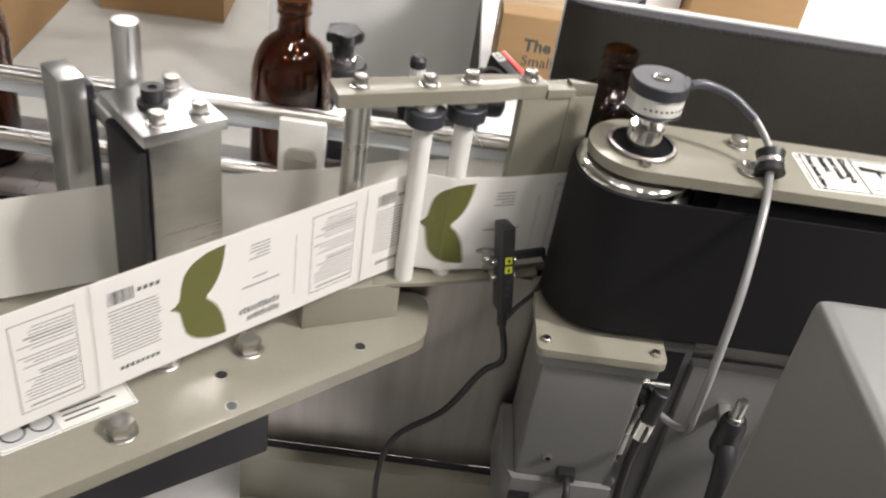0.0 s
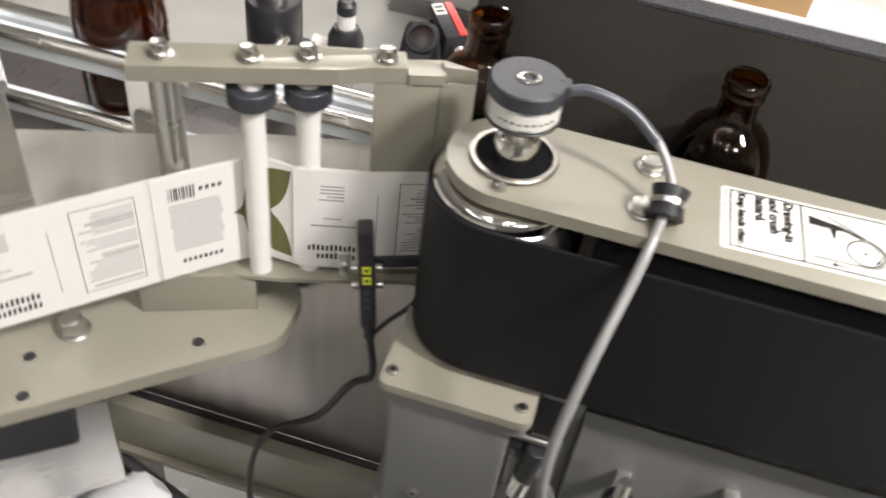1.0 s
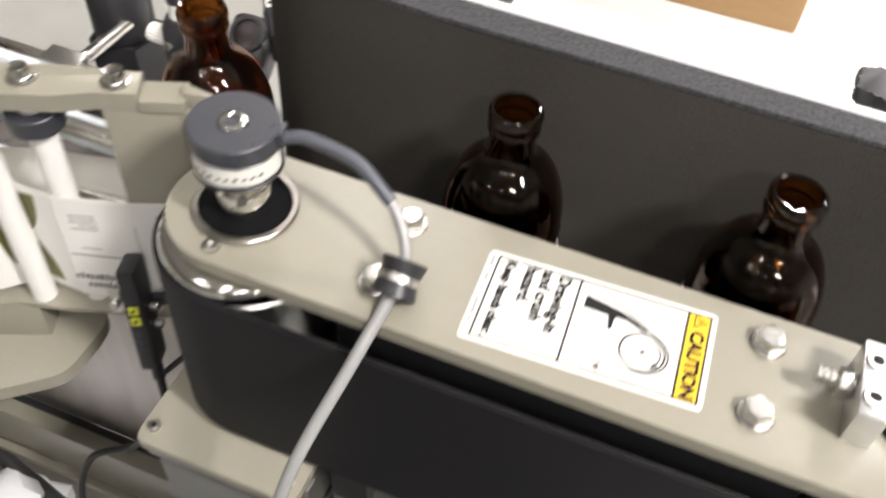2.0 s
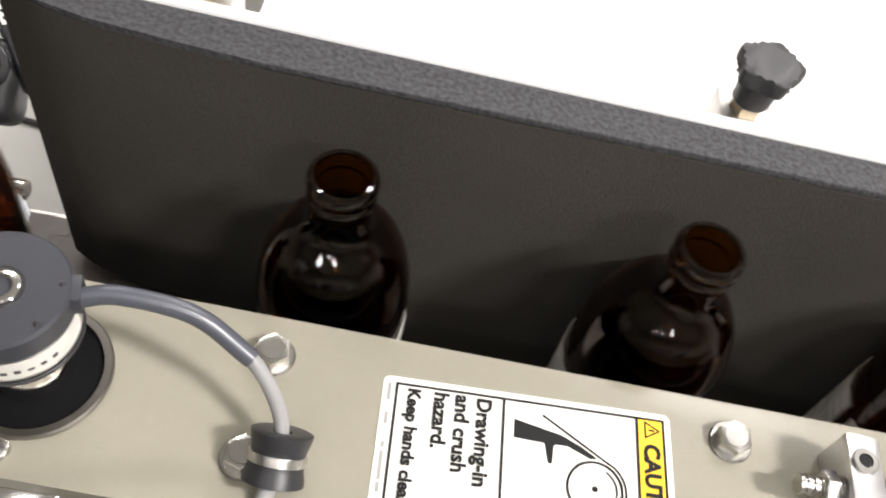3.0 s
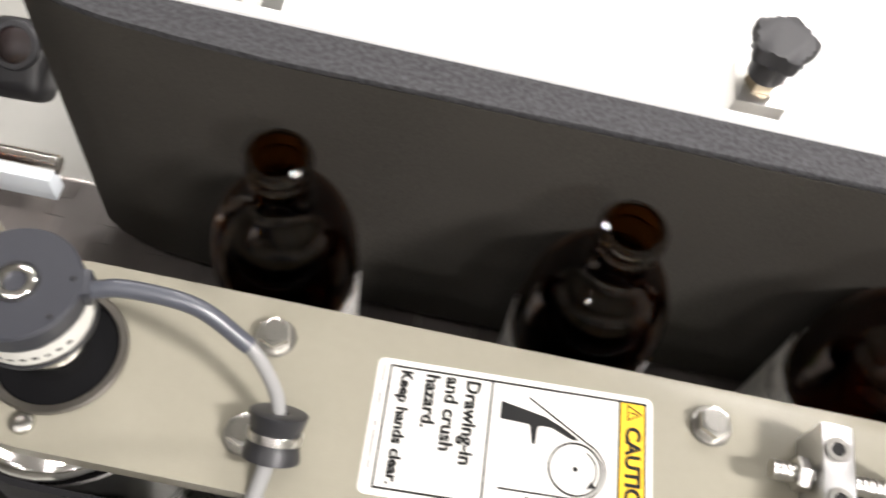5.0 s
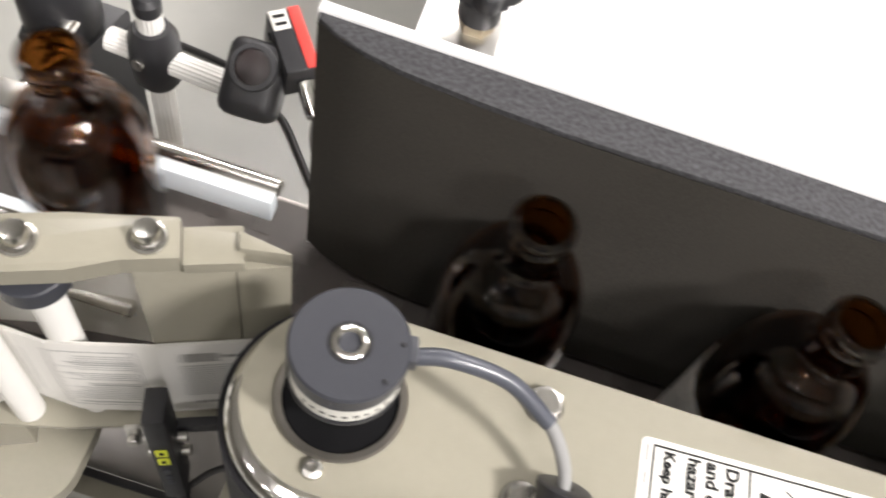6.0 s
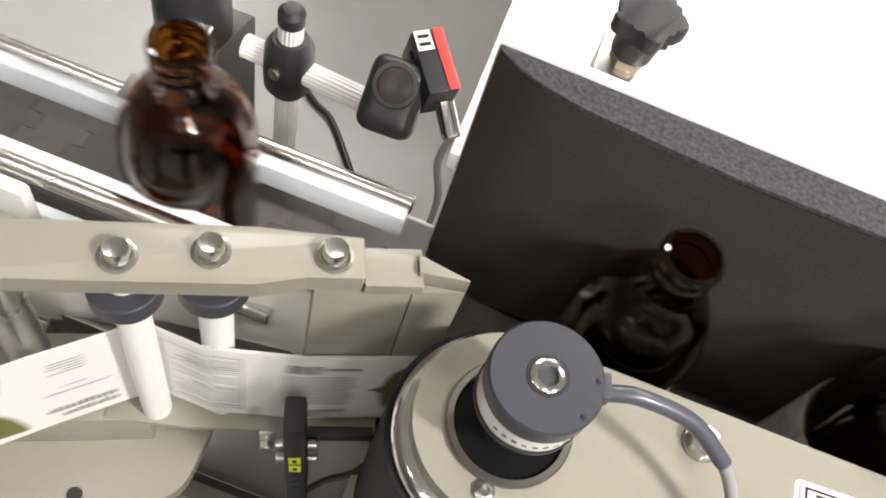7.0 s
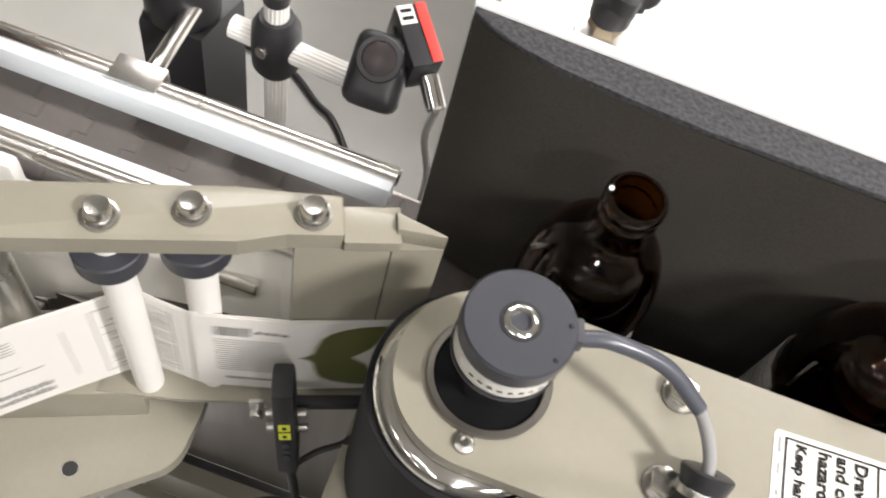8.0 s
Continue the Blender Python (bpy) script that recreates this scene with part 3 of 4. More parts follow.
rail("guide_rail", "bright steel upper guide rail on the near conveyor side", 0.0545, 1.072, -2.0, -0.105, 1, 0.020)
rail("guide_rail", "bright steel lower guide rail on the near conveyor side", 0.0545, 1.006, -2.0, -0.14, 1, 0.018)


def rail_clamp(x):
    t = thing("rail_bracket", "steel rail clip on a rod from a black upright post", "bracket", pose(x, 0, 0), "rail brackets")
    part("clip", box(-0.017, 0.017, 0.1452, 0.165, 1.0285, 1.0310, 0.0008), STEEL, t, "folded steel clip")
    part("clip_side", box(-0.017, 0.017, 0.1625, 0.165, 1.011, 1.0284, 0.0006), STEEL, t)
    part("cross_rod", rod(0.0062, 0.0, 0.085, 20, 0.001, None, along((0.002, 0.161, 1.016), (-0.004, 0.246, 1.006))), ROD, t)
    part("post", prism([(-0.045, 0.232), (0.005, 0.232), (0.015, 0.284), (-0.055, 0.284)], 0.55, 0.985, 0.004), BLACK, t, "black plastic upright")
    part("post_head", lathe([(0, 0.985), (0.027, 0.985), (0.028, 0.987), (0.028, 1.036), (0.026, 1.039), (0, 1.039)], 32, None, pose(-0.021, 0.256, 0)), BLACK, t)
    part("post_cap", lathe([(0, 1.039), (0.016, 1.039), (0.016, 1.045), (0.013, 1.047), (0, 1.047)], 28, None, pose(-0.021, 0.256, 0)), CHROME, t)
    star_knob(t, pose(-0.021, 0.256, 1.044))
    part("foot", box(-0.046, 0.010, 0.199, 0.28, 0.60, 0.64, 0.003), STEEL, t)
    return t


rail_clamp(-0.268)
rail_clamp(-1.1)


def near_bracket(x):
    t = thing("rail_hanger", "white moulded hanger holding the near guide rails", "bracket", pose(x, 0, 0), "rail hangers")
    part("plate", box(-0.022, 0.022, 0.0375, 0.0465, 0.945, 1.074, 0.003), WHITE_PLASTIC, t)
    part("clip", prism(round_poly([(-0.0155, 1.000, 0.002), (0.0155, 1.000, 0.002), (0.0150, 1.040, 0.004), (0.0110, 1.047, 0.005), (-0.0110, 1.047, 0.005), (-0.0150, 1.040, 0.004)]), 0, 0.0040, 0.0004, None, pose(0, 0.0373, 0, 90)), STEEL, t, "grey steel rail clip")
    part("post", box(-0.012, 0.012, 0.014, 0.0295, 0.80, 0.915, 0.002), STEEL, t)
    part("foot", box(-0.012, 0.012, 0.0297, 0.0465, 0.895, 0.9448, 0.001), STEEL, t)
    return t


near_bracket(-0.298)
near_bracket(-1.0)


# ---- bottle sensor on its stand ----
def sensor_stand():
    t = thing("photoelectric_sensor", "black and red photoelectric sensor on a ribbed white rod", "sensor")
    px, py = -0.2035, 0.229
    outline = [((0.0080 + 0.0007 * (i % 2)) * math.cos(math.pi * i / 18), (0.0080 + 0.0007 * (i % 2)) * math.sin(math.pi * i / 18)) for i in range(36)]
    part("upright_rod", prism(outline, 0.66, 1.058, 0, None, pose(px, py, 0)), WHITE_PLASTIC, t, "ribbed white upright rod")
    part("rod_cap", lathe([(0, 1.058), (0.0092, 1.058), (0.0092, 1.067), (0.006, 1.071), (0, 1.072)], 24, None, pose(px, py, 0)), BLACK, t)
    part("cross_clamp", lathe([(0, 0.988), (0.013, 0.990), (0.017, 0.997), (0.018, 1.015), (0.017, 1.033), (0.012, 1.043), (0, 1.043)], 28, None, pose(px, py, 0)), BLACK, t, "black cross clamp")
    part("clamp_bolt", rod(0.0045, 0, 0.0035, 16, 0.0005, None, along((px - 0.003, py - 0.0165, 1.023), (px - 0.004, py - 0.021, 1.0235))), ZINC, t)
    part("cross_rod", prism(outline, -0.033, 0.058, 0, None, along((px, py - 0.002, 1.0170), (px + 0.1, py - 0.0095, 1.0170))), WHITE_PLASTIC, t, "ribbed white cross rod")
    part("foot", box(px - 0.02, px + 0.02, 0.199, 0.2165, 0.66, 0.70, 0.002), STEEL, t)
    part("foot_arm", box(px - 0.012, px + 0.012, py - 0.012, py + 0.012, 0.655, 0.685, 0.002), STEEL, t)
    face = along((-0.1235, 0.2085, 1.0505), (-0.1215, 0.147, 1.1325)) @ Matrix.Scale(1.1, 4)
    head = part("swivel_head", box(-0.0175, 0.0175, -0.0235, 0.0225, -0.016, 0.012, 0.0105, 4, m=face), BLACK, t, "black rounded sensor hood")
    part("hood_rim", ring(0.0105, 0.0140, 0.0105, 0.0145, 36, None, face @ pose(0, 0.006, 0)), BLACK, head)
    part("lens", lathe([(0, 0.0122), (0.0104, 0.0122), (0.0104, 0.0128), (0, 0.0140)], 24, None, face @ pose(0, 0.006, 0)), mat("dark_red_lens", (0.010, 0.003, 0.0025), 0.28), head, "dark red lens")
    body = pose(-0.1075, 0.2295, 1.0625, 12, 0, 38) @ Matrix.Scale(1.1, 4)
    case = part("sensor_body", box(-0.0095, 0.0095, -0.020, 0.020, -0.015, 0.013, 0.0018, m=body), BLACK, t, "black sensor case")
    part("red_stripe", box(0.0030, 0.0097, -0.0195, 0.0200, 0.0128, 0.0140, 0.0004, m=body), RED, case, "red top stripe")
    part("window", box(-0.0085, 0.0015, 0.007, 0.0195, 0.0128, 0.0137, 0.0003, m=body), STICKER, case, "small pale print panel")
    for wy in (0.0095, 0.0145):
        part("print_bar", box(-0.007, 0.000, wy, wy + 0.0022, 0.0138, 0.0140, m=body), BLACK_INK, case, smooth=False)
    for wy in (-0.014, 0.010):
        part("case_screw", rod(0.0026, 0, 0.0012, 14, 0.0002, None, body @ pose(-0.0092, wy, 0.003, 0, -90, 0)), BLACK_INK, case)
    part("connector", rod(0.0062, 0, 0.022, 18, 0.001, None, body @ pose(0.003, -0.0195, -0.002, 104, 0, 0)), CHROME, t, "knurled bright connector")
    part("sensor_cable", tube([body @ Vector((0.003, -0.040, -0.007)), (-0.083, 0.208, 1.00), (-0.075, 0.215, 0.94), (-0.080, 0.222, 0.85), (-0.10, 0.230, 0.7)], 0.0028), CABLE, t)
    return t


sensor_stand()

cab = thing("floor_cable", "dark cable lying across the concrete floor behind the conveyor", "cable")
part("run", tube([(-0.75, 1.03, 0.007), (-0.63, 1.02, 0.007), (-0.50, 1.0, 0.007), (-0.41, 0.94, 0.007), (-0.36, 0.91, 0.007), (-0.27, 0.80, 0.007), (-0.12, 0.62, 0.007), (0.05, 0.5, 0.007)], 0.007), CABLE_DARK, cab)


# ---- label applicator deck ----
def deck():
    t = thing("applicator_deck", "cream powder-coated applicator deck plate with drilled holes and bolts", "machine deck")
    outline = round_poly([(-0.158, -0.040, 0.03), (-0.158, 0.028, 0.035), (-0.215, 0.028, 0.02), (-0.62, -0.02, 0.0), (-0.95, -0.35, 0), (-0.62, -0.405, 0), (-0.4268, -0.2705, 0.0)])
    part("deck_plate", prism(outline, 0.891, 0.905, 0.001), DECK_CREAM, t, "cream deck plate with a rounded nose")
    for x, y in ((-0.2183, -0.065), (-0.3157, -0.1595), (-0.333, -0.125), (-0.52, -0.31)):
        # The deck is not drilled; black discs paint the shade of the holes.
        part("hole", rod(0.0052, 0.9047, 0.9053, 24, 0.0001, None, pose(x, y, 0)), BLACK, t, "flat black disc painting the shade in a drilled hole")
        part("hole_rim", ring(0.0050, 0.0054, 0.9048, 0.9054, 24, None, pose(x, y, 0)), STEEL, t)
    for x, y in ((-0.3175, -0.0884), (-0.3942, -0.203), (-0.384, -0.118), (-0.56, -0.2)):
        hex_bolt(t, x, y, 0.905, 0.019, 0.0135, True, 20)
    d = math.degrees(math.atan2(0.036, 0.085))
    part("riser_block", box(-0.047, 0.047, 0.0, 0.058, 0.905, 0.947, 0.001, m=pose(-0.2325, -0.0335, 0, 0, 0, d)), CREAM, t, "cream riser block")
    part("riser_block", box(-0.030, 0.030, 0.0, 0.05, 0.905, 0.943, 0.001, m=pose(-0.372, -0.098, 0, 0, 0, 42)), CREAM, t, "cream riser block")
    part("support_rib", box(-0.30, 0.18, -0.012, 0.012, 0.62, 0.8905, 0.002, m=pose(-0.48, -0.16, 0, 0, 0, 38)), STEEL, t)
    part("under_bracket", prism(round_poly([(-0.42, -0.25, 0.004), (-0.285, -0.150, 0.004), (-0.31, -0.118, 0.004), (-0.445, -0.22, 0.004)]), 0.845, 0.8905, 0.001), BLACK, t, "black bracket under the deck")
    return t


deck()


def deck_sticker():
    base = pose(-0.472, -0.2417, 0.9052, 0, 0, math.degrees(math.atan2(0.0729, 0.0811)))
    t = thing("deck_sticker", "white and grey warning sticker with two rollers and a red line", "warning sign", base)
    W, H = 0.109, 0.048
    part("sheet", prism(round_poly([(0, 0, 0.002), (W, 0, 0.002), (W, H, 0.002), (0, H, 0.002)]), 0, 0.0002), STICKER, t, smooth=False)
    z = 0.00024
    part("picture_field", box(0.003, 0.047, 0.004, 0.044, z, z + 0.0001), mat("pale_grey_ink", (0.5, 0.5, 0.49), 0.4), t, smooth=False)
    part("red_line", box(0.040, 0.106, H - 0.0025, H - 0.0005, z, z + 0.0001), RED, t, smooth=False)
    for cx in (0.014, 0.036):
        part("roller_mark", ring(0.0082, 0.0096, z + 0.0001, z + 0.0003, 32, None, pose(cx, 0.018, 0)), BLACK_INK, t, smooth=False)
    part("sleeve_mark", box(0.021, 0.028, 0.018, 0.042, z + 0.0001, z + 0.0002), BLACK_INK, t, smooth=False)
    for i in range(6):
        part("print_line", box(0.052, 0.052 + (0.046, 0.040, 0.05, 0.034, 0.044, 0.028)[i], 0.0385 - 0.0058 * i, 0.0405 - 0.0058 * i, z, z + 0.0001), INK, t, smooth=False)
    for x0, x1, y0, y1 in ((0.0015, W - 0.0015, 0.0015, 0.002), (0.0015, 0.002, 0.0015, H - 0.0015), (W - 0.002, W - 0.0015, 0.0015, H - 0.0015)):
        part("frame_line", box(x0, x1, y0, y1, z, z + 0.0001), INK, t, smooth=False)
    return t


deck_sticker()

ARM_A = math.degrees(math.atan2(0.0324 + 0.0255, -0.1025 + 0.2432))


def roller_arm():
    t = thing("roller_arm", "cream arm bar carrying a steel post and two white web rollers", "label applicator")
    base = pose(-0.2432, -0.0255, 0, 0, 0, ARM_A)
    out = round_poly([(-0.022, -0.0145, 0.001), (0.118, -0.0145, 0.004), (0.140, -0.0105, 0.002), (0.166, -0.0105, 0.001), (0.166, 0.0105, 0.001), (0.138, 0.0125, 0.002), (0.118, 0.0145, 0.004), (-0.022, 0.0145, 0.001)])
    part("bar", prism(out, 1.1375, 1.1500, 0.0008, None, base), CREAM, t, "cream bar with a tapered end")
    for x, y in ((-0.2432, -0.0255), (-0.1880, -0.0058), (-0.1530, 0.0125), (-0.1025, 0.0324)):
        part("cap_bolt", lathe([(0, 0), (0.0088, 0), (0.0088, 0.0013), (0.0074, 0.0016), (0.0070, 0.0028), (0.0061, 0.0036), (0.0059, 0.0086), (0.0052, 0.0096), (0.0042, 0.0093), (0, 0.0091)], 28, None, pose(x, y, 1.1500)), ZINC, t, "round-headed steel bolt on a washer")
    part("post", rod(0.0108, 0.9472, 1.1373, 32, 0.0006, None, pose(-0.2432, -0.0255, 0)), STEEL, t, "satin steel post")
    for x, y in ((-0.1880, -0.0058), (-0.1530, 0.0125)):
        part("roller", rod(0.0088, 0.9475, 1.1372, 28, 0.0006, None, pose(x, y, 0)), WHITE_PLASTIC, t, "white plastic web roller")
        part("collar", ring(0.0089, 0.0175, 1.1155, 1.1290, 36, None, pose(x, y, 0)), DARK_GREY, t, "slate-grey collar ring")
    # the guide plate that ends in the peel edge, in line with the bar
    part("guide_plate", box(0.1437, 0.1895, -0.0105, -0.0005, 0.9475, 1.1372, 0.0008, m=base), CREAM, t, "cream guide plate")
    part("guide_cap", prism(round_poly([(0.1665, -0.0118, 0.0005), (0.1935, -0.0118, 0.0005), (0.1935, -0.0062, 0.0003), (0.1912, -0.0062, 0.0003), (0.1912, 0.0040, 0.0003), (0.1935, 0.0040, 0.0003), (0.1935, 0.0078, 0.0005), (0.1665, 0.0078, 0.0005)]), 1.1374, 1.1455, 0.0005, None, base), CREAM, t, "notched cream cap block")
    part("peel_edge", prism([(0.1900, -0.0106), (0.2148, -0.0104), (0.2148, -0.0096), (0.1900, -0.0006)], 0.9475, 1.1372, 0.0003, None, base), CREAM, t, "cream peel wedge with a sharp edge")
    part("peel_edge_top", prism([(0.1915, -0.0060), (0.2148, -0.0104), (0.2148, -0.0096), (0.1915, 0.0036)], 1.1374, 1.1490, 0.0003, None, base), CREAM, t, "tapered top of the peel wedge")
    part("ledge", prism([(-0.215, -0.024), (-0.165, -0.0105), (-0.100, 0.0125), (-0.0560, 0.0300), (-0.0600, 0.0460), (-0.20, 0.0280), (-0.215, 0.005)], 0.9435, 0.9480, 0.0004), CREAM, t, "thin cream ledge under the web")
    return t


roller_arm()


def brake_column():
    ang = 42
    t = thing("web_brake_column", "satin aluminium web brake column with bolts and a knob", "label applicator", pose(-0.395, -0.052, 0, 0, 0, ang))
    part("column", box(-0.030, 0.030, -0.038, 0.038, 0.9055, 1.112, 0.0015), STEEL, t, "satin steel column")
    part("pad_strip", box(-0.0385, -0.0302, -0.034, 0.03, 0.93, 1.104, 0.003), BLACK, t, "black brake strip")
    part("top_plate", box(-0.037, 0.034, -0.041, 0.041, 1.1122, 1.122, 0.001), ALU, t)
    for x, y in ((0.018, -0.024), (-0.018, -0.026), (0.018, 0.025)):
        hex_bolt(t, x, y, 1.122, 0.0125, 0.011, True, 10)
    part("adjuster", lathe([(0, 1.122), (0.0125, 1.122), (0.0125, 1.126), (0.0085, 1.127), (0.0095, 1.138), (0.004, 1.138), (0.004, 1.134), (0, 1.134)], 28, None, pose(-0.008, 0.003, 0)), BLACK, t, "black adjuster screw")
    part("pin_plate", box(-0.029, 0.012, 0.0385, 0.0795, 1.080, 1.096, 0.001), ALU, t)
    part("pin", rod(0.0112, 1.0955, 1.171, 28, 0.001, None, pose(-0.004, 0.058, 0)), ALU, t, "plain aluminium stub")
    part("side_arm", box(-0.056, -0.032, 0.078, 0.118, 0.9055, 1.118, 0.004), ALU, t, "pale aluminium side arm")
    # Dark grey plate paints in the shade on the side arm's right face.
    part("arm_link", box(-0.0315, -0.025, 0.080, 0.115, 0.92, 1.108, 0.002), DARK_GREY, t, "dark plate standing in for the side arm's shaded face")
    return t


brake_column()


# ---- gap sensor by the web ----
def web_sensor():
    t = thing("label_gap_sensor", "small black label sensor with a two-digit yellow display", "sensor")
    m = pose(-0.0955, -0.0085, 0.9785, -12, -4, 20)
    part("case", box(-0.0065, 0.0065, -0.012, 0.012, -0.046, 0.044, 0.003, m=m), BLACK, t, "black sensor case")
    for i in range(2):
        dig = part("digit", box(-0.0035, 0.0035, -0.0126, -0.0121, -0.002 + 0.0095 * i, 0.005 + 0.0095 * i, 0.0005, m=m), LABEL_GREEN, t, "yellow display digit")
        part("digit_gap", box(-0.0012, 0.0012, -0.0128, -0.01265, 0.0000 + 0.0095 * i, 0.003 + 0.0095 * i, m=m), BLACK_INK, dig, smooth=False)
    for i in range(3):
        part("button", rod(0.0022, 0, 0.001, 12, 0.0002, None, m @ pose(0, -0.0121, -0.010 - 0.007 * i, 90, 0, 0)), DARK_GREY, t)
    for s in (-1, 1):
        for i in range(2):
            part("mount_screw", rod(0.0034, 0.0066, 0.0125, 14, 0.0005, None, m @ pose(0, 0.002, -0.012 + 0.016 * i, 0, 90 * s, 0)), ZINC, t)
    part("arm", box(-0.006, 0.045, 0.006, 0.012, 0.001, 0.009, 0.001, m=m), BLACK, t)
    part("mount_tab", box(-0.021, -0.0128, 0.001, 0.0035, -0.002, 0.018, 0.0006, m=m), STEEL, t, "small steel mounting tab")
    part("tab_screw", rod(0.0036, 0, 0.005, 16, 0.0006, None, m @ pose(-0.0172, 0.001, 0.008, 90, 0, 0)), ZINC, t)
    part("link_cable", tube([m @ Vector((0.043, 0.010, 0.004)), m @ Vector((0.047, 0.006, -0.012)), m @ Vector((0.036, 0.004, -0.034)), m @ Vector((0.018, 0.006, -0.050)), m @ Vector((0.004, 0.004, -0.062))], 0.0022), CABLE_DARK, t, "thin black link cable")
    part("boot", rod(0.0048, -0.064, -0.046, 16, 0.001, None, m), BLACK, t)
    part("cable", tube([m @ Vector((0, 0, -0.06)), m @ Vector((0.001, -0.004, -0.10)), (-0.098, -0.03, 0.86), (-0.128, -0.03, 0.80), (-0.172, -0.04, 0.765), (-0.186, -0.055, 0.72), (-0.178, -0.07, 0.66), (-0.13, -0.09, 0.59), (-0.05, -0.10, 0.55)], 0.0032), CABLE_DARK, t, "thin black cable")
    return t


web_sensor()


# ---- drive motor below the belt ----
def drive_motor():
    t = thing("belt_drive", "light grey gear motor hung under the belt with a pale bracket", "motor")
    part("mount_plate", prism(round_poly([(-0.060, -0.0825, 0.009), (0.060, -0.0825, 0.009), (0.060, 0.026, 0.004), (-0.060, 0.026, 0.004)]), 0.938, 0.947, 0.0008), CREAM, t, "cream mounting plate with rounded corners")
    for x in (-0.0515, 0.0500):
        socket_screw(t, x, -0.0695, 0.947, 0.0042, 0.004)
    part("gearbox", prism(round_poly([(-0.050, -0.077, 0.003), (0.046, -0.077, 0.003), (0.046, 0.02, 0.003), (-0.050, 0.02, 0.003)]), 0.775, 0.9375, 0.0008), GREY_PAINT, t, "light grey gearbox")
    part("gearbox_lip", prism(round_poly([(-0.056, -0.0795, 0.004), (0.056, -0.0795, 0.004), (0.056, 0.022, 0.003), (-0.056, 0.022, 0.003)]), 0.926, 0.9378, 0.0006), GREY_PAINT, t)
    part("side_cover", box(0.0462, 0.058, -0.060, 0.0, 0.80, 0.92, 0.003), STEEL, t)
    br = [(-0.062, -0.062, 0.0), (-0.052, -0.084, 0), (0.049, -0.084, 0), (0.060, -0.062, 0), (0.060, 0.02, 0), (-0.062, 0.02, 0)]
    part("bracket", prism(round_poly(br), 0.70, 0.774, 0.0008), GREY_PAINT, t, "grey folded bracket round the motor")
    part("motor_body", lathe([(0, 0.5), (0.045, 0.5), (0.047, 0.503), (0.047, 0.70), (0, 0.70)], 32, None, pose(-0.002, -0.03, 0)), GREY_PAINT, t)
    socket_screw(t, -0.0215, 0, 0, 0.0045, 0.004, m=pose(-0.0215, -0.077, 0.8046, 90, 0, 0))
    part("front_plug", box(-0.009, 0.009, -0.089, -0.0772, 0.782, 0.794, 0.002), BLACK, t)
    part("front_cable", tube([(0.0, -0.088, 0.788), (0.0, -0.105, 0.782), (-0.004, -0.115, 0.74), (-0.012, -0.12, 0.66)], 0.0035), CABLE_DARK, t)
    # Black patch on the bracket face gives an uncut slot its shade.
    part("bracket_slot", box(-0.052, -0.030, -0.0852, -0.0838, 0.744, 0.756, 0.001), BLACK, t)
    part("stop_pin", rod(0.0032, 0, 0.03, 12, 0.0004, None, pose(0.046, -0.062, 0.905, 0, 90, 0)), ZINC, t)
    conn = part("connector", rod(0.0085, 0, 0.036, 20, 0.001, None, along((0.070, -0.066, 0.90), (0.062, -0.072, 0.845))), BLACK, t, "black round connector")
    part("connector_ring", rod(0.0092, 0.036, 0.058, 20, 0.001, None, along((0.070, -0.066, 0.90), (0.062, -0.072, 0.845))), CHROME, conn, "knurled bright ring")
    part("connector_cable", tube([(0.0615, -0.073, 0.842), (0.058, -0.078, 0.80), (0.062, -0.08, 0.72)], 0.0045), CABLE_DARK, conn)
    return t


drive_motor()


def machine_base():
    t = thing("machine_base", "light grey machine base panels under the belt unit", "machine base")
    part("upright_plate", box(0.062, 0.098, -0.035, 0.025, 0.45, 0.9370, 0.002), GREY_PAINT, t)
    part("base_panel", box(0.0985, 0.50, -0.045, -0.030, 0.55, 0.9180, 0.002), GREY_PAINT, t, "grey painted base panel")
    part("belt_support", box(0.10, 0.36, -0.028, 0.028, 0.90, 0.9550, 0.002), STEEL, t)
    part("base_frame", box(-0.12, 0.50, -0.20, 0.0, 0.40, 0.46, 0.004), GREY_PAINT, t)
    part("column", box(0.1, 0.2, -0.18, -0.06, 0.0, 0.3998, 0.004), GREY_PAINT, t)
    # Flat black patch on the upright plate, painted shade for a recess.
    part("base_slot", box(0.062, 0.090, -0.0358, -0.0345, 0.878, 0.925), BLACK, t)
    return t


machine_base()


def lever(x, y, z, turn):
    t = thing("clamping_lever", "black clamping lever with a silver stud on the base panel", "lever", pose(x, y, z, 0, 0, turn), "clamping levers")
    part("hub", lathe([(0, -0.026), (0.0125, -0.026), (0.014, -0.02), (0.0125, 0.012), (0.0105, 0.016), (0, 0.016)], 24), BLACK, t)
    part("stud", lathe([(0, 0.016), (0.0075, 0.016), (0.0075, 0.019), (0.0055, 0.0195), (0.0055, 0.038), (0.0045, 0.0395), (0, 0.0395)], 20), STEEL, t, "steel stud")
    part("grip", tube([(0, 0, -0.008), (0.002, -0.018, -0.030), (0.004, -0.03, -0.075), (0.004, -0.034, -0.112)], 0.0105, 14), BLACK, t, "black lever grip")
    part("arm", box(-0.006, 0.006, 0.0, 0.07, -0.016, -0.004, 0.001), STEEL, t)
    return t


lever(0.138, -0.085, 0.880, -6)
lever(0.226, -0.085, 0.897, 4)
lever(0.315, -0.085, 0.905, 4)


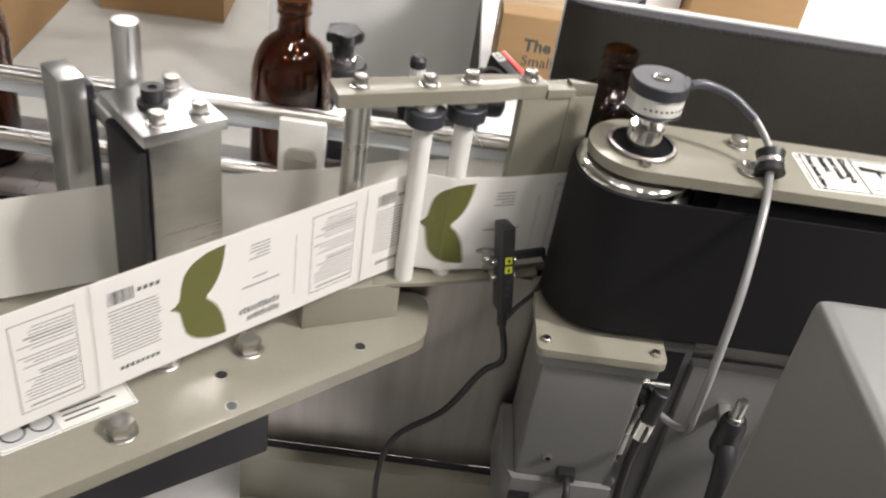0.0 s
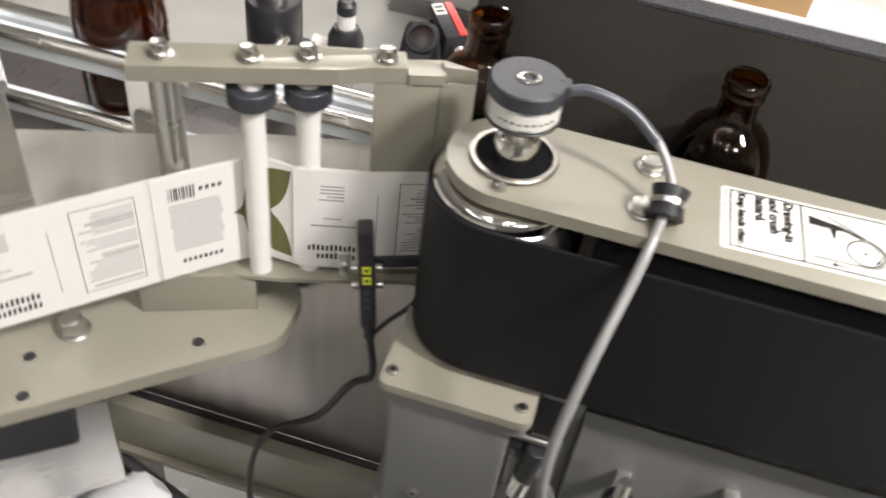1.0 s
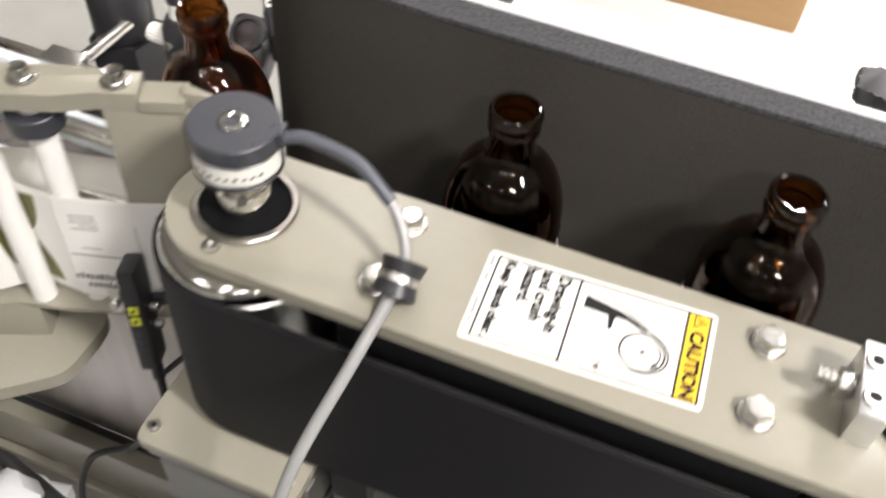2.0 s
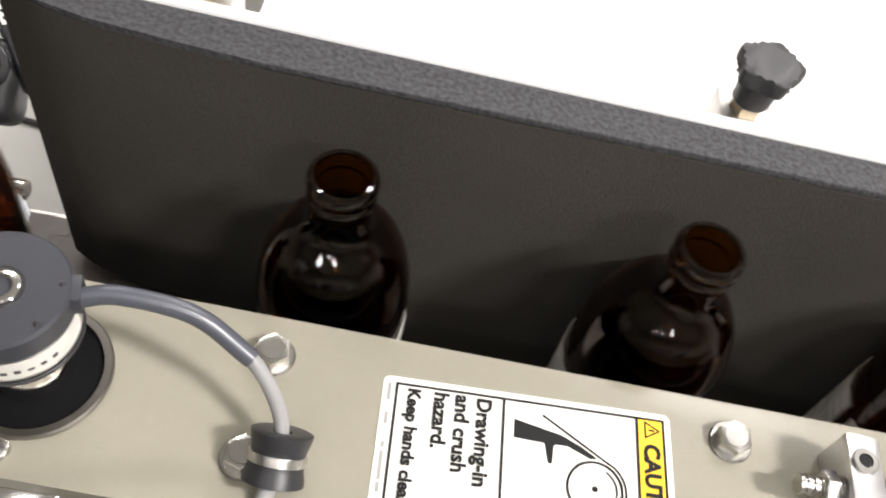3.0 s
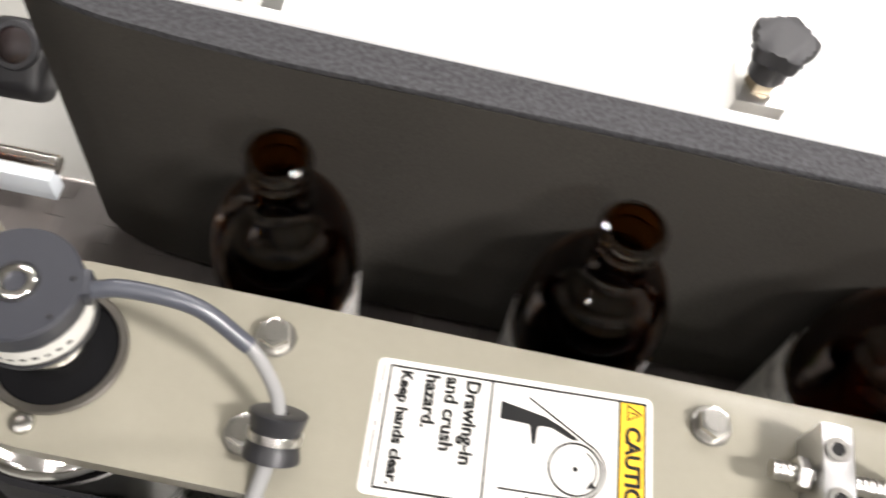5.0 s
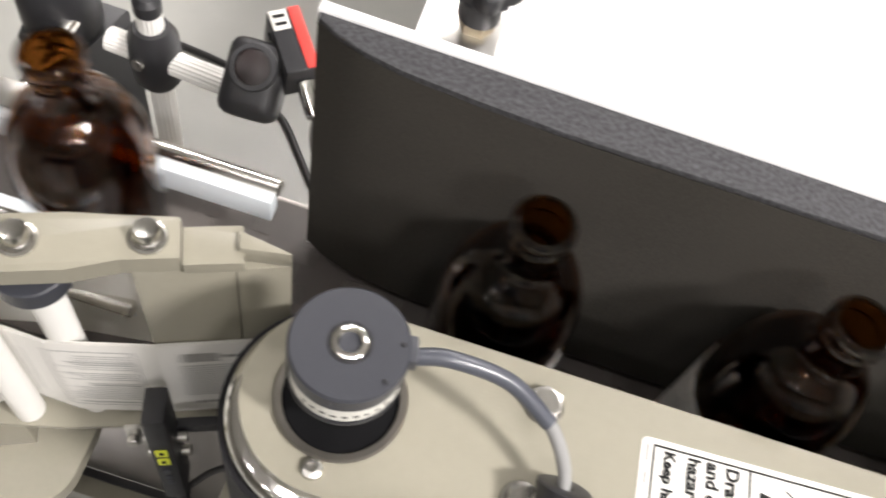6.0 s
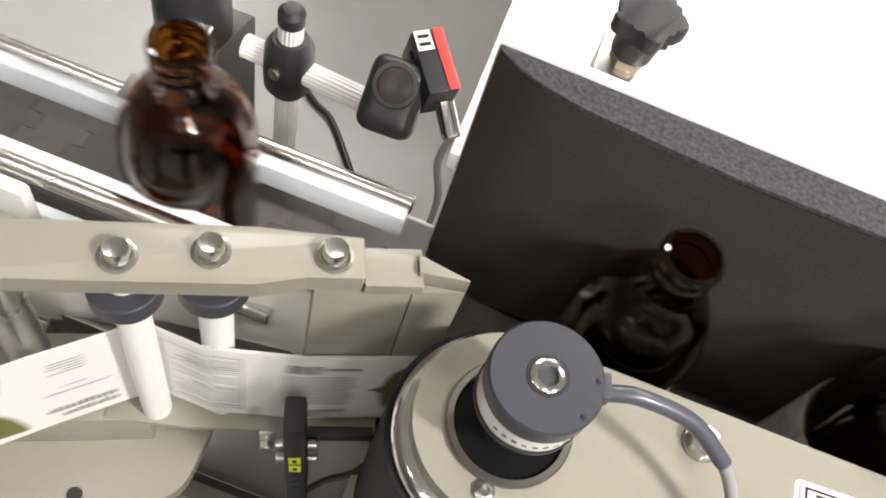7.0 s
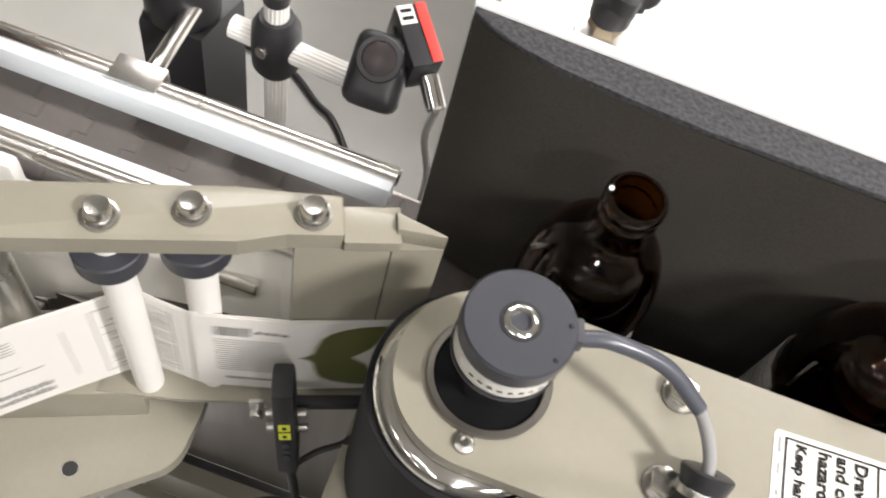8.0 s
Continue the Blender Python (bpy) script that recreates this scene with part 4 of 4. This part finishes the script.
def enclosure():
    t = thing("control_enclosure", "light grey sheet-metal control enclosure beside the belt unit", "control box")
    part("body", box(0.0045, 0.34, -0.85, -0.3545, 0.30, 1.2390, 0.007, 3), GREY_PAINT, t, "light grey folded sheet-metal body")
    part("plinth", box(0.03, 0.32, -0.83, -0.38, 0.0, 0.2998, 0.004), GREY_PAINT, t)
    part("warning_mark", prism([(0, 0), (0.03, 0), (0.015, 0.027)], 0, 0.0004, 0, None, pose(0.0043, -0.465, 1.095, 90, 0, -90)), STICKER, t, "white warning triangle with a red edge", smooth=False)
    part("warning_core", prism([(0.008, 0.005), (0.022, 0.005), (0.015, 0.018)], 0.0005, 0.0008, 0, None, pose(0.0043, -0.465, 1.095, 90, 0, -90)), RED, t, smooth=False)
    return t


enclosure()


# ---- crumpled plastic waste below the deck ----
def waste(x, y, z, s, seed, turn):
    bm = bmesh.new()
    bmesh.ops.create_icosphere(bm, subdivisions=4, radius=1.0)
    for v in bm.verts:
        n1 = noise.noise(v.co * 1.3 + Vector((seed, 0, 0)))
        n2 = abs(noise.noise(v.co * 3.7 + Vector((0, seed, 0))))
        n3 = abs(noise.noise(v.co * 9.0 + Vector((0, 0, seed))))
        v.co *= 0.8 + 0.45 * n1 - 0.30 * n2 + 0.10 * n3
        v.co.z *= 0.6
    bmesh.ops.scale(bm, vec=(s, s * 0.8, s), verts=bm.verts)
    bmesh.ops.transform(bm, matrix=pose(x, y, z, 0, 0, turn), verts=bm.verts)
    return solid("crumpled_liner", bm, PLASTIC_BAG, "crumpled heap of white waste liner under the deck", "waste", "waste heaps")


waste(-0.36, -0.10, 0.50, 0.16, 3, 20)
waste(-0.52, -0.20, 0.55, 0.17, 8, 60)
tray = thing("waste_tray", "grey floor tray holding crumpled liner", "tray")
part("tray_floor", box(-0.8, -0.10, -0.36, -0.02, 0.36, 0.372, 0.002), GREY_PAINT, tray)
part("tray_leg", box(-0.75, -0.15, -0.3, -0.1, 0.0, 0.3598, 0.002), GREY_PAINT, tray)
hose = thing("drain_hose", "thick black hose lying below the conveyor rail", "hose")
part("run", tube([(-0.55, 0.02, 0.60), (-0.42, 0.0, 0.575), (-0.30, -0.02, 0.535), (-0.19, -0.045, 0.505), (-0.08, -0.075, 0.485), (0.0, -0.09, 0.473)], 0.009), CABLE_DARK, hose)


# ---- background: bench, cartons ----
def bench():
    t = thing("packing_bench", "white laminate packing bench behind the conveyor", "table")
    part("bench_top", box(-0.09, 1.7, 0.44, 1.95, 0.670, 0.700, 0.003), TABLE_WHITE, t)
    for x in (-0.05, 1.65):
        for y in (0.48, 1.9):
            part("leg", box(x - 0.025, x + 0.025, y - 0.025, y + 0.025, 0, 0.6698, 0.003), GREY_PAINT, t)
    part("cross_rail", box(-0.02, 1.6, 1.885, 1.915, 0.3, 0.35, 0.003), GREY_PAINT, t)
    return t


bench()


def carton(x, y, z, w, d, h, turn, label, group="cartons"):
    t = thing("cardboard_box", label, "box", pose(x, y, z, 0, 0, turn), group)
    part("carton_body", box(-w / 2, w / 2, -d / 2, d / 2, 0, h, 0.004), CARDBOARD, t)
    part("packing_tape", box(-w / 2 - 0.0008, w / 2 + 0.0008, -0.03, 0.03, h - 0.06, h + 0.0008, 0.0003), mat("tan_packing_tape", (0.40, 0.28, 0.15), 0.25), t, "shiny tan packing tape")
    part("flap_line", box(-w / 2 + 0.004, w / 2 - 0.004, -0.001, 0.001, h + 0.0002, h + 0.0012), INK, t)
    return t


c = carton(0.130, 1.075, 0.70, 0.395, 0.17, 0.148, 0, "brown cardboard box with dark printed lettering on the bench")
bars = ((-0.083, 0.031), (-0.042, 0.012), (-0.022, 0.05))
for bx, bw in bars:
    part("brand_bar", box(bx, bx + bw, -0.0858, -0.0851, 0.078, 0.099), INK, c, "dark printed brand bar", smooth=False)
text_part("lettering", "The", 0.034, pose(-0.147, -0.0854, 0.078, 90, 0, 0), INK, c, "dark printed lettering", 1.02, 0.0012)
text_part("lettering", "Small Business", 0.030, pose(-0.147, -0.0854, 0.047, 90, 0, 0), INK, c, "dark printed lettering", 1.02, 0.0003)
carton(0.5175, 1.525, 0.70, 0.265, 0.3, 0.3, 0, "tall brown cardboard box at the back of the white bench")
carton(0.09, 1.545, 0.70, 0.14, 0.2, 0.2, 0, "small brown cardboard box at the back of the bench")
pale = thing("white_box", "plain pale grey box beside the tall brown box", "box")
part("box_body", box(0.262, 0.380, 1.44, 1.62, 0.70, 0.95, 0.004), TABLE_WHITE, pale)
part("box_lid", box(0.259, 0.383, 1.437, 1.623, 0.9502, 0.975, 0.004), TABLE_WHITE, pale)
carton(-1.275, 2.89, 0.0, 0.48, 0.43, 0.5, 3, "brown cardboard box standing on the concrete floor")
carton(-1.93, 2.40, 0.0, 0.62, 0.68, 0.85, 2, "tall brown cardboard box standing on the concrete floor")
wb = thing("white_cabinet", "plain white cabinet standing on the floor behind the line", "cabinet")
part("cabinet_body", box(-0.725, 0.45, 2.05, 2.5, 0.05, 1.15, 0.006), TABLE_WHITE, wb)
part("cabinet_plinth", box(-0.70, 0.42, 2.03, 2.48, 0.0, 0.0498), GREY_PAINT, wb)
part("door_gap", box(0.118, 0.121, 2.0488, 2.0502, 0.06, 1.14), INK_LIGHT, wb)


# ---- moving chain ----
CHAIN_V = 0.274
PITCH = 0.0381


def chain():
    t = thing("conveyor_chain", "dark grey plastic flat-top conveyor chain with toothed link joints", "conveyor chain")
    y0, y1 = 0.040, 0.188
    n = 10
    pts = []
    g = 0.0007
    # front edge with square fingers, back edge with the matching slots
    step = (y1 - y0) / n
    for i in range(n):
        x = PITCH if i % 2 else PITCH - 0.010
        pts += [(x - g, y0 + i * step + (g if i % 2 else 0)), (x - g, y0 + (i + 1) * step - (g if i % 2 else 0))]
    back = []
    for i in range(n):
        x = 0.0 if i % 2 else -0.010
        back += [(x, y0 + i * step), (x, y0 + (i + 1) * step)]
    shape = prism(pts + back[::-1], CHAIN_Z - 0.005, CHAIN_Z, 0.0)
    me = mesh_of(shape, "chain_link")
    me.materials.append(CHAIN)
    for k in range(92):
        ob = new("chain_link", me)
        ob.parent = t
        ob.location = (-3.00 + k * PITCH, 0, 0)
    return t


CHAIN_OB = chain()


# ---- bottles ----
def bottle():
    t = thing("amber_bottle", "empty amber glass bottle with an open threaded neck on the chain", "bottle", None, "bottles on the line")
    outer = [(0, 0.004), (0.0232, 0.0030), (0.0327, 0.0000), (0.0371, 0.0030), (0.0385, 0.0090), (0.0385, 0.1310), (0.0382, 0.1390), (0.0370, 0.1475), (0.0348, 0.1560), (0.0318, 0.1638), (0.0282, 0.1703), (0.0234, 0.1752), (0.0188, 0.1787), (0.0164, 0.1812), (0.0150, 0.1842), (0.0145, 0.1875), (0.0143, 0.1920), (0.0143, 0.1985), (0.0147, 0.2000), (0.0157, 0.2011), (0.0160, 0.2027), (0.0156, 0.2043), (0.0148, 0.2055), (0.0150, 0.2067), (0.0158, 0.2079), (0.0163, 0.2101), (0.0162, 0.2125), (0.0155, 0.2146), (0.0144, 0.2157), (0.0131, 0.2155), (0.0125, 0.2145)]
    inner = [(0.0122, 0.2125), (0.0119, 0.2085), (0.0119, 0.1900), (0.0124, 0.1815), (0.0157, 0.1768), (0.0217, 0.1728), (0.0261, 0.1678), (0.0295, 0.1614), (0.0327, 0.1540), (0.0347, 0.1460), (0.0357, 0.1380), (0.0359, 0.1310), (0.0359, 0.0120), (0.0338, 0.0075), (0.0232, 0.0085), (0, 0.0105)]
    part("glass_body", lathe(outer + inner, 48), AMBER, t, "clear amber glass")
    part("embossed_mark", ring(0.0384, 0.0389, 0.125, 0.1265, 48), AMBER, t, "raised glass band")
    return t


# the moments at which each bottle passes the encoder's shaft
PASS = [0.030, 1.135, 2.275, 3.338, 4.48, 5.552, 6.625, 7.738, 9.40, 10.5]
LANE_V = 0.145
FEED_V = 2 * LANE_V
TIP = (-0.0412, 0.0450)
BELT_Y = BELT_R + 0.0006
R_B = 0.0385


def bottle_at(i, t):
    """Place and turn of bottle i at t seconds."""
    s = t - PASS[i]
    fed, rolled = 0.01 + CHAIN_V * (s - 0.069), LANE_V * s
    x = min(fed, rolled) - 0.5 * max(0.0, 0.006 - abs(fed - rolled)) ** 2 / 0.012
    k = min(1, max(0, (x + 0.10) / 0.11))
    k = k * k * (3 - 2 * k)
    y = 0.1015 * (1 - k) + (BELT_R + R_B + 0.0008) * k
    turn = max(0.0, s + 0.1) * LANE_V / R_B
    return x, y, turn


BOTTLE = bottle()
BOTTLES = [BOTTLE] + [copy_thing(BOTTLE, Matrix.Identity(4)) for _ in PASS[1:]]
tagged(BOTTLES[0], "amber glass bottle wearing a fresh white label beside the foam pad")

# ---- label web: rigid strips that follow the web, leave it at the peel edge and wrap the bottles ----
WEB_Z0, WEB_Z1 = 0.9560, 1.0580
LABEL_L, LABEL_PITCH = 0.246, 0.250
STRIPS = 20
SW = LABEL_L / STRIPS
ROUTE = [(-1.30, -1.115), (-0.2330, -0.0365), (-0.1960, -0.0015), (-0.1885, 0.0040), (-0.1810, 0.0030), (-0.1575, 0.0024), (-0.1460, 0.0055), (-0.1050, 0.0180), TIP]
LEGS = [(Vector(b) - Vector(a)).length for a, b in zip(ROUTE, ROUTE[1:])]


def on_route(d):
    """The place at d metres before the peel edge, and the way on."""
    for k in range(len(LEGS) - 1, -1, -1):
        if d <= LEGS[k] or k == 0:
            b, a = Vector(ROUTE[k + 1]), Vector(ROUTE[k])
            w = (b - a).normalized()
            return b - w * d, math.atan2(w.y, w.x)
        d -= LEGS[k]


def advance(t):
    total = 0.0
    for p in PASS:
        q = min(1.0, max(0.0, (t - (p - 0.16)) / (LABEL_PITCH / FEED_V)))
        total += q * LABEL_PITCH
    return total


def leave_time(i, a):
    return PASS[i] - 0.16 + a / FEED_V


def strip_at(i, a, t):
    """The pose of the strip a metres behind the leading edge of label i; its print faces -y."""
    d = i * LABEL_PITCH + a - advance(t)
    t0 = leave_time(i, a)
    if t <= t0:
        p, ang = on_route(max(d, 0.0))
        n = Vector((math.sin(ang), -math.cos(ang))) * 0.0006
        return pose(p.x + n.x, p.y + n.y, 0, 0, 0, math.degrees(ang))
    x = TIP[0] + (t - t0) * FEED_V
    xb, yb, turn = bottle_at(i, t)
    if x < xb - 0.0005:
        k = min(1, (x - TIP[0]) / 0.02)
        return pose(x, TIP[1] + (BELT_Y + 0.0006 - TIP[1]) * k, 0, 0, 0, 0)
    lo, hi = t0, t
    for _ in range(24):
        mid = (lo + hi) / 2
        if TIP[0] + (mid - t0) * FEED_V < bottle_at(i, mid)[0]:
            lo = mid
        else:
            hi = mid
    ang = turn - bottle_at(i, hi)[2]
    r = R_B + 0.0007 + 0.002 * a
    return pose(xb + r * math.sin(ang), yb - r * math.cos(ang), 0, 0, 0, math.degrees(ang))


TAIL_L, TAIL_H = 0.0530, 0.0450


def tail_span(q):
    """Inner and outer half height of the two-lobed tail mark at q of its length from the root."""
    outer = np.interp(q, (0, 0.09, 0.16, 0.19, 0.24, 0.32, 0.42, 0.62, 0.80, 0.93), (0.0, 0.05, 0.14, 0.40, 0.63, 0.76, 0.86, 0.96, 0.99, 1.0))
    inner = np.interp(q, (0.60, 0.62, 0.70, 0.78, 0.85, 0.90, 0.93), (0.0, 0.06, 0.15, 0.29, 0.48, 0.73, 1.0))
    return inner * TAIL_H, max(outer, inner) * TAIL_H


def label_marks():
    """Printed marks of one label: from, to (metres behind the leading edge), lower, upper, ink."""
    rnd = random.Random(5)
    mid = (WEB_Z0 + WEB_Z1) / 2
    top, bot = WEB_Z1 - 0.006, WEB_Z0 + 0.006
    out = []
    # table of fine lines in a frame
    a0, a1, z0, z1 = 0.008, 0.054, bot + 0.004, top - 0.004
    out += [(a0, a1, z0, z0 + 0.0006, 1), (a0, a1, z1 - 0.0006, z1, 1), (a0, a0 + 0.0006, z0, z1, 1), (a1 - 0.0006, a1, z0, z1, 1)]
    z = z0 + 0.004
    while z < z1 - 0.003:
        if rnd.random() < 0.92:
            out.append((a0 + 0.002, a0 + 0.002 + rnd.uniform(0.026, 0.041), z, z + rnd.choice((0.0009, 0.0009, 0.0016)), 2))
        z += 0.0031
    out.append((0.0700, 0.0706, bot + 0.012, top - 0.016, 2))
    # name block at the foot, as bars
    for k, (w, zz, h) in enumerate(((0.017, bot + 0.0035, 0.0068), (0.026, bot + 0.0125, 0.0068))):
        a = 0.086
        while a < 0.086 + w + 0.013:
            out.append((a, a + 0.0022, zz, zz + h * rnd.uniform(0.7, 1.0), 1))
            a += 0.0036
    for k in range(5):
        out.append((0.096, 0.096 + rnd.uniform(0.013, 0.020), top - 0.010 - 0.0034 * k, top - 0.0088 - 0.0034 * k, 2))
    out.append((0.086, 0.122, mid - 0.006, mid - 0.0045, 2))
    out.append((0.098, 0.112, mid + 0.002, mid + 0.003, 2))
    # code, small icons and text
    a = 0.214
    while a < 0.234:
        w = rnd.choice((0.0004, 0.0008, 0.0012))
        out.append((a, a + w, top - 0.018, top - 0.006, 1))
        a += w + rnd.choice((0.0004, 0.0007, 0.001))
    for k in range(4):
        out.append((0.1935 + 0.0048 * k, 0.1966 + 0.0048 * k, top - 0.013, top - 0.0095, 1))
    z = top - 0.024
    while z > bot + 0.020:
        out.append((0.1935 + rnd.uniform(0, 0.003), 0.2355 - rnd.uniform(0, 0.002), z, z + 0.0011, 2))
        z -= 0.0032
    for k in range(8):
        out.append((0.197 + 0.0042 * k, 0.1997 + 0.0042 * k, bot + 0.007, bot + 0.0105, 1))
    return out


MARKS = label_marks()


TAIL_A = 0.1865


def strip_paper():
    me = mesh_of(box(-SW / 2, SW / 2, -0.00012, 0.00012, WEB_Z0, WEB_Z1), "label_strip")
    me.materials.append(PAPER)
    return me


def strip_print(j, ink):
    """Small print of one ink on strip j."""
    a0, a1 = j * SW, (j + 1) * SW
    mid, y, bm = (a0 + a1) / 2, -0.00026, bmesh.new()
    for b0, b1, z0, z1, k in MARKS:
        c0, c1 = max(a0, b0), min(a1, b1)
        if k == ink and c1 - c0 > 1e-5:
            x0, x1 = mid - c1, mid - c0
            bm.faces.new([bm.verts.new(p) for p in ((x0, y, z0), (x1, y, z0), (x1, y, z1), (x0, y, z1))])
    if not bm.faces:
        bm.free()
        return None
    me = bpy.data.meshes.new("small_print")
    bm.to_mesh(me)
    bm.free()
    me.materials.append(INK if ink == 1 else INK_LIGHT)
    return me


def strip_tail(j, side):
    """One lobe of the olive tail mark on strip j, as one ribbon of columns."""
    a0, a1 = j * SW, (j + 1) * SW
    mid, y, zc = (a0 + a1) / 2, -0.00026, (WEB_Z0 + WEB_Z1) / 2 + 0.001
    c0, c1 = max(a0, TAIL_A - 0.93 * TAIL_L), min(a1, TAIL_A)
    if c1 - c0 < 1e-5:
        return None
    bm, last = bmesh.new(), None
    for k in range(17):
        a = c1 - (c1 - c0) * k / 16
        lo, hi = tail_span((TAIL_A - a) / TAIL_L)
        pair = [bm.verts.new((mid - a, y, zc + side * h)) for h in (lo, hi)]
        if last:
            bm.faces.new((last[0], pair[0], pair[1], last[1]))
        last = pair
    bmesh.ops.recalc_face_normals(bm, faces=bm.faces)
    me = bpy.data.meshes.new("tail_mark")
    bm.to_mesh(me)
    bm.free()
    me.materials.append(GREEN)
    return me


PAPER_STRIP = strip_paper()
PRINTS = [[strip_print(j, 1), strip_print(j, 2)] for j in range(STRIPS)]
TAILS = [[strip_tail(j, 1), strip_tail(j, -1)] for j in range(STRIPS)]
LABELS = []
for i in range(len(PASS)):
    holder = thing("printed_label", "white printed label with an olive-green tail mark and small dark text", "label", None, "labels on the web")
    row = []
    for j in range(STRIPS):
        ob = new("label_strip", PAPER_STRIP)
        ob.parent = holder
        for nm, meshes in (("small_print", PRINTS[j]), ("tail_mark", TAILS[j])):
            for me in meshes:
                if me:
                    mark = new(nm, me)
                    mark.parent = ob
                    if nm == "small_print":
                        mark["kind"] = "stuff"
        row.append(ob)
    LABELS.append(row)


def liner():
    """The pale carrier: forward behind the labels, round the peel edge and back."""
    t = thing("carrier_liner", "pale translucent carrier web folded round the peel edge", "label web")
    top = WEB_Z1 + 0.0015
    fwd = [(x, y, top) for x, y in ROUTE]
    back = [(-0.0410, 0.0466, top), (-0.0660, 0.0515, top), (-0.1280, 0.0590, 1.052), (-0.2100, 0.0470, 1.043), (-0.2700, 0.0310, 1.034), (-0.3620, 0.0130, 1.023),
            (-0.3980, 0.0030, 1.020), (-0.4495, -0.0200, 1.019), (-0.5330, -0.0673, 1.018), (-0.80, -0.215, 1.018), (-1.35, -0.52, 1.018)]
    for nm, pts in (("forward_run", fwd), ("return_run", back)):
        bm = bmesh.new()
        vs = []
        for x, y, z1 in pts:
            z0 = z1 - (WEB_Z1 - WEB_Z0 + 0.003)
            vs.append([bm.verts.new((x, y + dy, z)) for z, dy in ((z0, 0), (z1, 0), (z1, 0.00025), (z0, 0.00025))])
        for a, b in zip(vs, vs[1:]):
            for k in range(4):
                bm.faces.new((a[k], a[(k + 1) % 4], b[(k + 1) % 4], b[k]))
        part(nm, bm, LINER, t, smooth=False)
    return t


liner()


# ---- all that moves ----
def motions():
    walk(CHAIN_OB, [(0.0, pose(0, 0, 0)), (4.0, pose(CHAIN_V * 4, 0, 0)), (8.0, pose(CHAIN_V * 8, 0, 0))])
    times = [0.1 * k for k in range(81)]
    for i, ob in enumerate(BOTTLES):
        rows = []
        for t in times:
            x, y, turn = bottle_at(i, t)
            rows.append((t, pose(x, y, CHAIN_Z + 0.0002, 0, 0, math.degrees(turn) + 40 * i)))
        walk(ob, rows)
    for i, row in enumerate(LABELS):
        for j, ob in enumerate(row):
            a = (j + 0.5) * SW
            rows = []
            for t in times:
                rows.append((t, strip_at(i, a, t)))
            walk(ob, rows)


motions()
